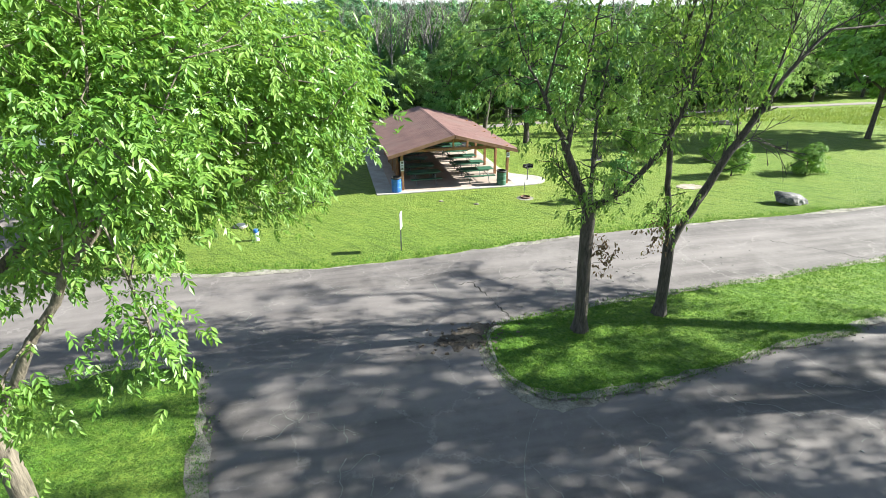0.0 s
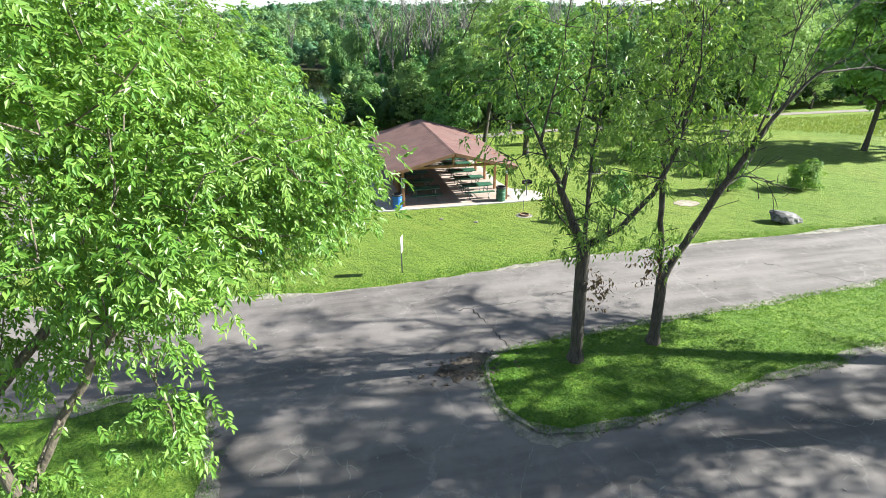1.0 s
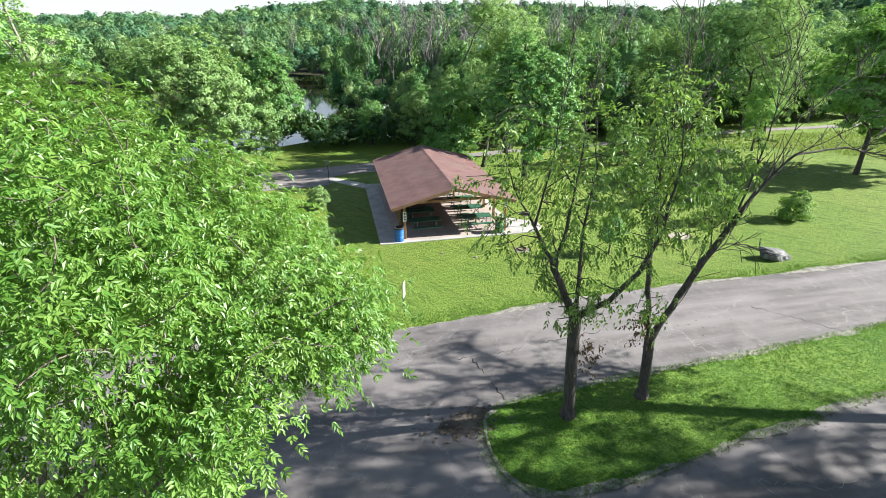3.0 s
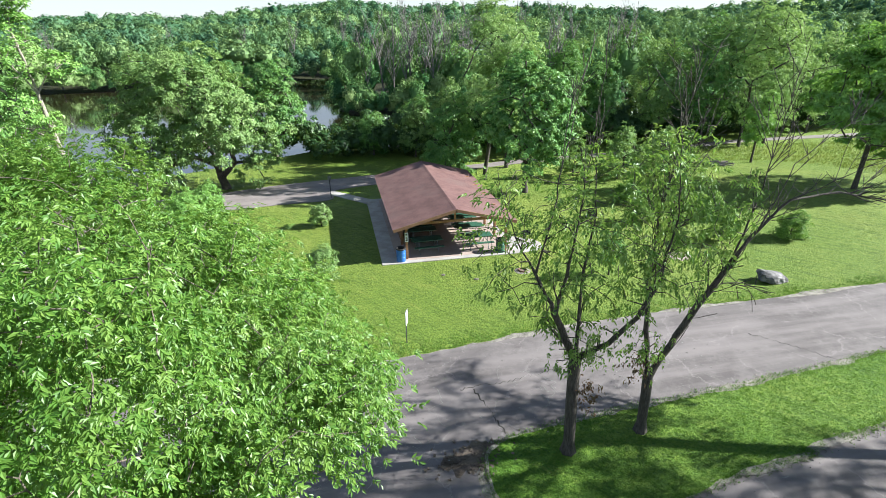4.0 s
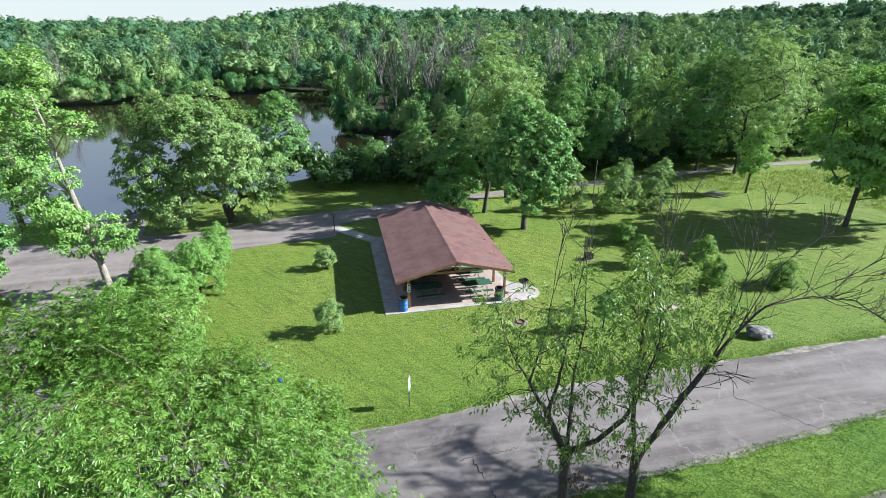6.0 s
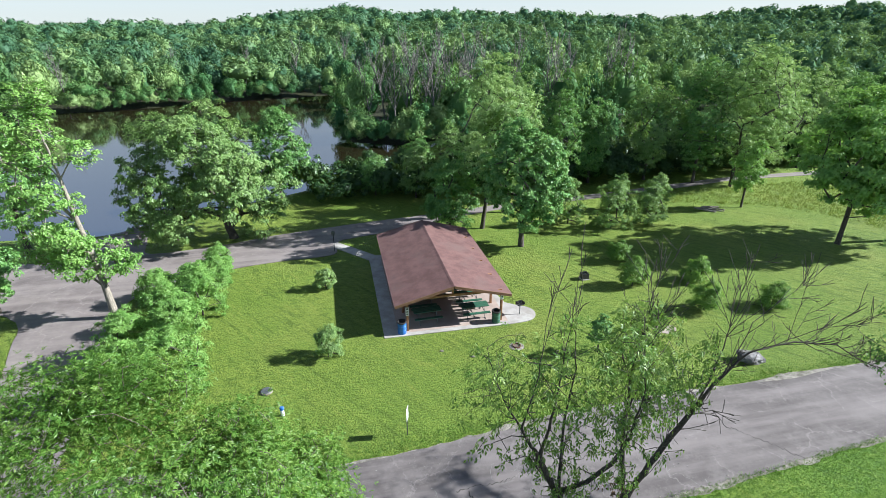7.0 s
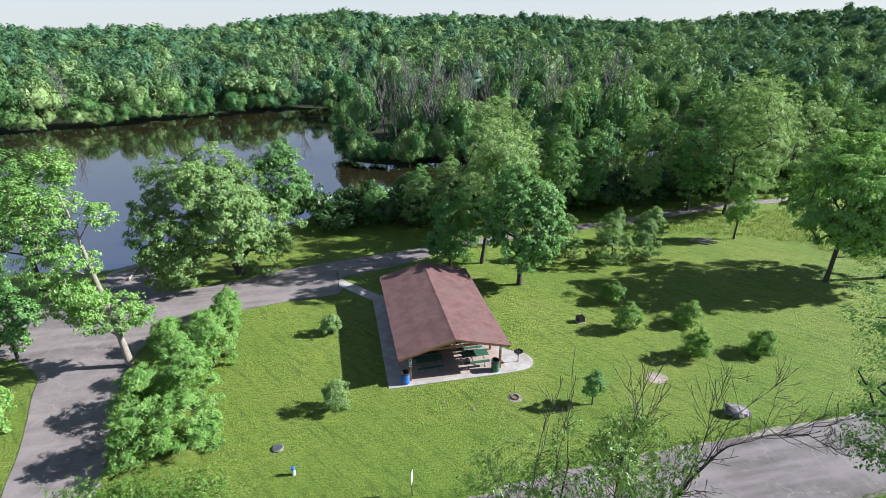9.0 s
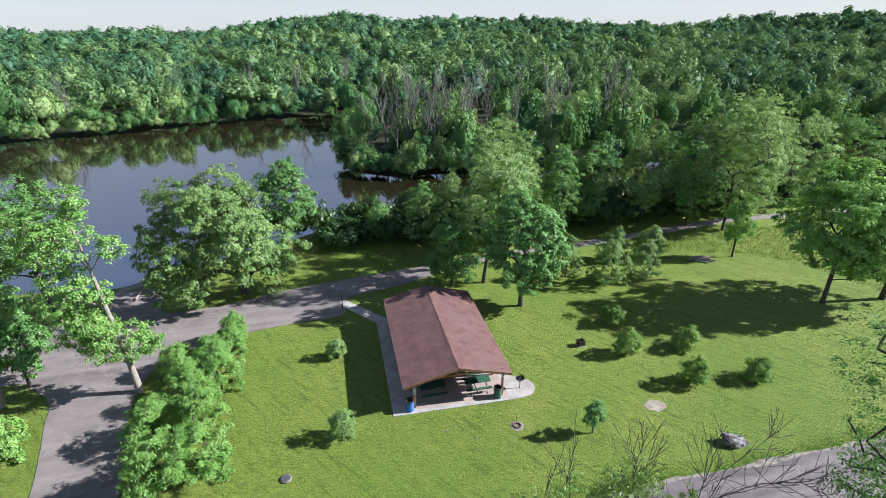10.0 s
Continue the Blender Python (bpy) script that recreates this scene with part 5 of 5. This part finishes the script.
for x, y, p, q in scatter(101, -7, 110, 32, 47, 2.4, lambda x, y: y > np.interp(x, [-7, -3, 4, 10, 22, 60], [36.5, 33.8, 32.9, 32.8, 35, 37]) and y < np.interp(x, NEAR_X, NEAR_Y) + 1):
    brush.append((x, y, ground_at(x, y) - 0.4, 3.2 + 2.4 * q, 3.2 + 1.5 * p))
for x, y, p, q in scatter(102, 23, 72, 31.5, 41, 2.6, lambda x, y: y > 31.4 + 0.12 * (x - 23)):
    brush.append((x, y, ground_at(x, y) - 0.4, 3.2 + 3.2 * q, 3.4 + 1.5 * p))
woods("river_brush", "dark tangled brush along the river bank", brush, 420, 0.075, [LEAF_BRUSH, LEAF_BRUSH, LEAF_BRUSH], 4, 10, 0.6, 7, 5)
for i, (x, y, z) in enumerate([(4.62, -17.45, 3.3), (6.75, -16.75, 3.45)]):
    rng = np.random.default_rng(300 + i)
    tips = np.array((x, y, z)) + rng.normal(0, 0.2, (48, 3)) * np.array((1, 1, 1.4))
    v, f = sprays(tips, np.array((x, y, z + 1.0)), rng, 4, 0.08, 0.13, 0.05, 1, 1.0)
    dead = new("withered_leaves", mesh_of("withered_leaves", v, f, LEAF_BROWN))
    tagged(dead, "withered purple-brown leaves hanging from a trunk", "withered leaves", kind="stuff")


# ---- bare trees among the woods ----
def bare_tree(x, y, h, seed):
    """A leafless grey tree: a stem, steep limbs and steeper twigs."""
    rng = np.random.default_rng(seed)
    ob = thing("bare_tree", "leafless grey tree among the woods", "tree", on_ground(x, y), "bare trees in the woods")
    nodes, parents = [np.array((0.0, 0.0, -0.2))], [-1]

    def shoot(j, way, length, level):
        n = 3 if level else 7
        for i in range(n):
            way = way + rng.normal(0, 0.07, 3) + np.array((0, 0, 0.08))
            way = way / np.linalg.norm(way)
            parents.append(j)
            nodes.append(nodes[j] + way * length / n)
            j = len(nodes) - 1
            if level < 2 and (level or i > 1):
                for _ in range(3 if level == 0 else 2):
                    a = rng.uniform(0, 6.283)
                    shoot(j, np.array((math.cos(a) * 0.5, math.sin(a) * 0.5, 1.0)), length * rng.uniform(0.25, 0.42), level + 1)

    shoot(0, np.array((rng.normal(0, 0.05), rng.normal(0, 0.05), 1.0)), h * 0.85, 0)
    part("trunk", limb_mesh("trunk", np.array(nodes), np.array(parents), 0.02, 0.17, BARK_DEAD, 4), BARK_DEAD, ob)
    return ob


bare = [bare_tree(16.0, 76.0, 15.5, 1), bare_tree(20.5, 79.0, 17.0, 2), bare_tree(-30.0, 161.0, 14.0, 3)]
spots = [(12.5, 78), (24, 77), (27, 82), (9, 84), (45, 74), (-52, 163), (-14, 165), (2, 166), (-75, 138), (60, 74), (34, 90), (15, 95), (50, 84), (66, 92), (6, 78), (18, 74), (14, 81), (22, 75), (10, 74.5), (38, 80), (42, 72)]
for i, (x, y) in enumerate(spots):
    copy_thing(bare[i % 3], on_ground(x, y) @ pose(0, 0, 0, 0, 0, i * 67))


# ---- road edges, cracks and worn places ----
def inside(poly, pts):
    """Which points lie inside a closed outline."""
    x, y = pts[:, 0], pts[:, 1]
    hit = np.zeros(len(pts), dtype=bool)
    for (x0, y0), (x1, y1) in zip(poly, poly[1:] + poly[:1]):
        if y0 != y1:
            hit ^= ((y0 > y) != (y1 > y)) & (x < (x1 - x0) * (y - y0) / (y1 - y0) + x0)
    return hit


def ribbon(name, line, width, lift, material, label, seed=0, both=1.0):
    """A strip of uneven width laid along a line."""
    rng = np.random.default_rng(seed)
    p = np.array(line, dtype=float)
    t = np.gradient(p, axis=0)
    n = np.stack([-t[:, 1], t[:, 0]], -1)
    n /= np.maximum(np.linalg.norm(n, axis=1, keepdims=True), 1e-6)
    run = np.convolve(rng.uniform(-0.5, 1.0, len(p) + 8), np.ones(9) / 9, 'valid')
    w = width * np.clip(run * 2.2 + rng.uniform(-0.25, 0.25, len(p)), 0.05, 1.5)
    a, b = p + n * (w * 0.5)[:, None], p - n * (w * 0.5 * both)[:, None]
    z = lambda q: height(q[:, 0], q[:, 1]) + lift
    v = np.concatenate([np.column_stack([a, z(a)]), np.column_stack([b, z(b)])])
    i = np.arange(len(p) - 1)
    f = np.stack([i, i + 1, i + 1 + len(p), i + len(p)], -1)
    return tagged(new(name, mesh_of(name, v, f, material)), label, "road surface", kind="structure")


ribbon("gravel_edge", [q for q in ROAD_FAR if -40 < q[0] < 60], 0.42, 0.042, GRAVEL, "pale gravel along the road edge", 1)
ribbon("island_edge", ISLAND + ISLAND[:1], 0.30, 0.072, GRAVEL, "crumbling gravel round the grass island", 2)
ribbon("verge_edge", SIDE + SIDE[:1], 0.60, 0.072, GRAVEL, "crumbling gravel along the grass verge", 3)
CRACK = surface("dark_crack", (0.012, 0.011, 0.010), (0.04, 0.036, 0.03), 5.0, 40, 0.95, 0.3, 0.01)
SEAM = surface("sandy_seam", (0.16, 0.155, 0.14), (0.27, 0.26, 0.24), 5.0, 40, 0.95, 0.3, 0.01)
for i, (line, w, m) in enumerate([
        ([(2.2, -13.3), (2.4, -14.2), (2.5, -15.0), (2.7, -16.1)], 0.06, CRACK),
        ([(1.7, -13.2), (4.0, -13.1), (6.6, -12.7), (9.5, -12.6)], 0.035, CRACK),
        ([(15.6, -12.2), (16.6, -13.4), (17.6, -14.9)], 0.04, CRACK),
        ([(2.2, -19.9), (1.6, -20.6), (1.0, -21.6), (0.7, -22.6), (0.4, -24.0)], 0.035, SEAM),
        ([(1.0, -21.6), (1.3, -22.4), (1.5, -23.4), (1.6, -24.6)], 0.03, SEAM),
        ([(-2.2, -20.3), (-2.0, -21.3), (-2.1, -22.0), (-1.9, -23)], 0.025, SEAM),
        ([(3.9, -20.8), (4.2, -21.6), (4.4, -22.4), (5.1, -23.6)], 0.03, SEAM),
        ([(-3.8, -18.0), (-2.6, -17.5), (-1.6, -17.2)], 0.025, SEAM),
        ([(-5.0, -16.5), (-3.4, -16.9), (-2.2, -16.6)], 0.04, SEAM),
        ([(8.2, -20.6), (9.6, -21.3), (11.4, -21.6), (13, -22.4)], 0.025, SEAM),
        ([(-0.6, -16.6), (0.4, -16.9), (1.4, -17.0), (2.0, -17.2)], 0.08, CRACK)]):
    ribbon("crack", smooth_line(line, 0.1, 0.16, 40 + i), w, 0.036, m, "long crack in the old asphalt" if m is CRACK else "sand-filled seam in the old asphalt", 60 + i)
rng = np.random.default_rng(15)
for i in range(60):
    q = np.array((rng.uniform(-5, 13), rng.uniform(-26, -11.5)))
    a = rng.uniform(0, 6.28)
    line = [tuple(q)]
    for _ in range(rng.integers(6, 26)):
        a += rng.normal(0, 0.75)
        q = q + 0.16 * np.array((math.cos(a), math.sin(a)))
        line.append(tuple(q))
    ok = ~inside(ISLAND, np.array(line)) & ~inside(SIDE, np.array(line)) & (np.array(line)[:, 1] < -10.8)
    if ok.all():
        ribbon("crack", line, 0.028, 0.036, SEAM, "fine crack in the old asphalt", 200 + i)
draped("broken_patch", smooth_line([(0.15, -17.0), (0.6, -16.4), (1.6, -16.15), (2.4, -16.2), (2.1, -17.05), (1.2, -17.4)], 0.08, 0.26, 21, True), 0.037, SOIL, "broken asphalt showing brown soil", "pothole", 0.02)
draped("island_tip_gravel", smooth_line([(1.2, -17.4), (1.7, -17.4), (1.7, -19.0), (2.3, -20.0), (3.6, -20.3), (2.2, -20.4), (1.35, -19.4)], 0.15, 0.12, 22, True), 0.036, GRAVEL, "loose gravel at the tip of the island", "gravel", 0.02)


def crumbs(name, label, places, size, material, seed, lift=0.03):
    """Loose bits of broken stone, joined."""
    rng = np.random.default_rng(seed)
    p = np.asarray(places)
    n = len(p)
    corner = np.array([(-1, -1, -1), (1, -1, -1), (1, 1, -1), (-1, 1, -1), (-1, -1, 1), (1, -1, 1), (1, 1, 1), (-1, 1, 1)]) * 0.5
    v = corner[None] * (size * rng.uniform(0.4, 1.6, (n, 1, 3))) * np.array((1, 1, 0.6)) + rng.normal(0, size * 0.12, (n, 8, 3))
    turn = rng.uniform(0, 6.283, n)
    c, k = np.cos(turn)[:, None], np.sin(turn)[:, None]
    v = np.stack([v[..., 0] * c - v[..., 1] * k, v[..., 0] * k + v[..., 1] * c, v[..., 2]], -1)
    v += np.column_stack([p, height(p[:, 0], p[:, 1]) + lift + size * 0.2])[:, None, :]
    one = np.array([(0, 1, 5, 4), (1, 2, 6, 5), (2, 3, 7, 6), (3, 0, 4, 7), (4, 5, 6, 7)])
    f = (one[None] + (np.arange(n) * 8)[:, None, None]).reshape(-1, 4)
    return tagged(new(name, mesh_of(name, v.reshape(-1, 3), f, material)), label, "stones", kind="stuff")


rng = np.random.default_rng(31)
crumbs("asphalt_crumbs", "broken asphalt lumps round the pothole", np.column_stack([rng.normal(1.25, 0.75, 110), rng.normal(-16.85, 0.38, 110)]), 0.075, SOIL, 5)
pts = np.column_stack([rng.uniform(-5, 14, 420), rng.uniform(-26, -11, 420)])
crumbs("pebbles", "pale pebbles strewn over the asphalt", pts[~inside(ISLAND, pts) & ~inside(SIDE, pts)], 0.032, SEAM, 6)
rim = np.array([q for q in ISLAND + SIDE if -8 < q[0] < 20 and q[1] > -27])
crumbs("edge_gravel", "loose gravel along the grass edges", np.repeat(rim, 7, 0) + rng.normal(0, 0.15, (len(rim) * 7, 2)), 0.04, GRAVEL, 7, 0.04)


# ---- grass blades ----
def tufts(name, label, places, size, leaves, seed, blades=4, lift=0.0):
    rng = np.random.default_rng(seed)
    p = np.repeat(np.array(places), blades, 0)
    n = len(p)
    base = np.column_stack([p + rng.normal(0, size * 0.5, (n, 2)), height(p[:, 0], p[:, 1]) + lift])
    axis = np.column_stack([rng.normal(0, 0.55, (n, 2)), np.ones(n)])
    v, f = leaf_quads(base, axis, rng.normal(0, 1, (n, 3)), size * rng.uniform(0.6, 1.4, n), size * 0.22 * np.ones(n), 0.25)
    return tagged(new(name, mesh_of(name, v, f, leaves)), label, "grass", kind="stuff")


GRASS = leaf_material("grass_blades", (0.046, 0.142, 0.012), (0.092, 0.225, 0.020), (0.16, 0.30, 0.036), 0.3, 0.7)
MEADOW = leaf_material("meadow_grass", (0.13, 0.19, 0.035), (0.20, 0.255, 0.055), (0.285, 0.315, 0.09), 0.3, 0.25)
rng = np.random.default_rng(77)
pts = np.column_stack([rng.uniform(1, 26, 16000), rng.uniform(-21, -13.5, 16000)])
tufts("island_grass", "thick clover and grass on the island", pts[inside(ISLAND, pts)], 0.07, GRASS, 1, 4, 0.06)
pts = np.column_stack([rng.uniform(-14, -4.4, 6000), rng.uniform(-25, -15.8, 6000)])
tufts("verge_grass", "thick grass on the verge", pts[inside(SIDE, pts)], 0.06, GRASS, 2, 4, 0.06)
edge = np.array([q for q in ROAD_FAR if -30 < q[0] < 45])
pts = np.repeat(edge, 40, 0) + np.column_stack([rng.normal(0, 0.3, len(edge) * 40), np.abs(rng.normal(0, 0.5, len(edge) * 40)) + 0.06])
tufts("edge_grass", "ragged grass along the road edge", pts, 0.09, GRASS, 3, 3)
for k, rim in enumerate((ISLAND, SIDE)):
    rim = np.array([q for q in rim if -14 < q[0] < 26 and q[1] > -27])
    pts = np.repeat(rim, 26, 0) + rng.normal(0, 0.11, (len(rim) * 26, 2))
    tufts("rim_grass", "ragged grass hanging over the kerbless edge", pts, 0.075, GRASS, 8 + k, 3, 0.045)
pts = np.column_stack([rng.uniform(34, 90, 9000), rng.uniform(4, 30, 9000)])
line_x = np.interp(pts[:, 1], [0, 7.6, 14.8, 20, 24, 30], [53, 51.4, 49.8, 47.0, 37.0, 33])
pts = pts[(pts[:, 0] > line_x) & (pts[:, 1] < 28.5)]
tufts("meadow_grass", "tall pale unmown grass at the lawn's far edge", pts, 0.30, MEADOW, 4, 4)


# ---- small things ----
box_grill = thing("box_grill", "low square black grill in the lawn", "grill", on_ground(16.8, 5.4))
bm = bmesh.new()
for a in range(4):
    m = Matrix.Rotation(a * math.pi / 2, 4, "Z")
    add_box(bm, 0.36, 0, 0.33, 0.03, 0.75, 0.5, m=m)
part("firebox", bm, BLACK, box_grill)
bm = bmesh.new()
for k in range(10):
    add_bar(bm, (-0.34 + k * 0.075, -0.35, 0.5), (-0.34 + k * 0.075, 0.35, 0.5), 0.012, 6)
part("grate", bm, STEEL, box_grill)
part("footing", box(0, 0, 0.04, 0.9, 0.9, 0.08, bevel=0.02), CONCRETE, box_grill, "square concrete footing")
box_grill.scale = (0.75, 0.75, 0.9)
pole = thing("sign_post", "thin dark steel post beside the walkway", "post", on_ground(-3.0, 16.6))
part("post", box(0, 0, 1.0, 0.06, 0.06, 2.2), BLACK, pole)
part("plate", box(0, -0.04, 1.85, 0.30, 0.012, 0.42), STEEL, pole, "grey plate")
logs = thing("log_pile", "pile of grey cut branches at the lawn's edge", "log pile", on_ground(39.5, 19.8))
logs.scale = (0.8, 0.8, 0.8)
rng = random.Random(8)
for k in range(11):
    a = rng.uniform(-0.5, 0.5) + 2.6
    cx, cy, cz = rng.uniform(-0.9, 0.9), rng.uniform(-0.6, 0.6), 0.12 + 0.09 * (k // 3)
    d = Vector((math.cos(a), math.sin(a), rng.uniform(-0.06, 0.12))) * rng.uniform(0.8, 1.5)
    part("log", add_bar(bmesh.new(), Vector((cx, cy, cz)) - d, Vector((cx, cy, cz)) + d, 0.10, 8, 0.07), TIMBER, logs)
for k, (x0, y0, x1, y1) in enumerate([(-22.6, 24.0, -23.4, 31.5), (-24.2, 24.4, -24.6, 31.8)]):
    rail = thing("ramp_rail", "dark timber rail along the boat ramp", "rail", on_ground(x0, y0), "rails of the ramp")
    n = 6
    for i in range(n):
        u, w = i / n, (i + 1) / n
        xa, ya, xb, yb = x0 + (x1 - x0) * u, y0 + (y1 - y0) * u, x0 + (x1 - x0) * w, y0 + (y1 - y0) * w
        za, zb = ground_at(xa, ya) - ground_at(x0, y0), ground_at(xb, yb) - ground_at(x0, y0)
        part("beam", add_bar(bmesh.new(), (xa - x0, ya - y0, za + 0.2), (xb - x0, yb - y0, zb + 0.2), 0.1, 4), TIMBER, rail)
        part("post", box(xa - x0, ya - y0, za + 0.15, 0.16, 0.16, 0.7), TIMBER, rail)
notice = thing("ramp_notice", "small white notice on a post by the ramp", "sign", on_ground(-22.2, 28.2))
part("post", box(0, 0, 0.5, 0.09, 0.09, 1.2), TIMBER, notice)
part("plate", box(0, -0.06, 1.0, 0.5, 0.02, 0.6), WHITE, notice, "white plate")
for nx in (POST_X0, POST_X1):
    notices = thing("shelter_notice", "white notice board with dark bars fixed to a post", "notice", Matrix.Translation((nx, 0.53, 1.55 if nx < 5 else 1.85)), "notices on the posts")
    board = part("board", box(0, -0.01, 0, 0.22, 0.015, 0.62 if nx < 5 else 0.3, bevel=0.003), WHITE, notices)
    for z, h in ((0.20, 0.12), (0.02, 0.04), (-0.06, 0.04), (-0.18, 0.10)) if nx < 5 else ((0.06, 0.05), (-0.04, 0.05)):
        part("printed_bar", box(0, -0.022, z, 0.13, 0.004, h), BLACK, board)
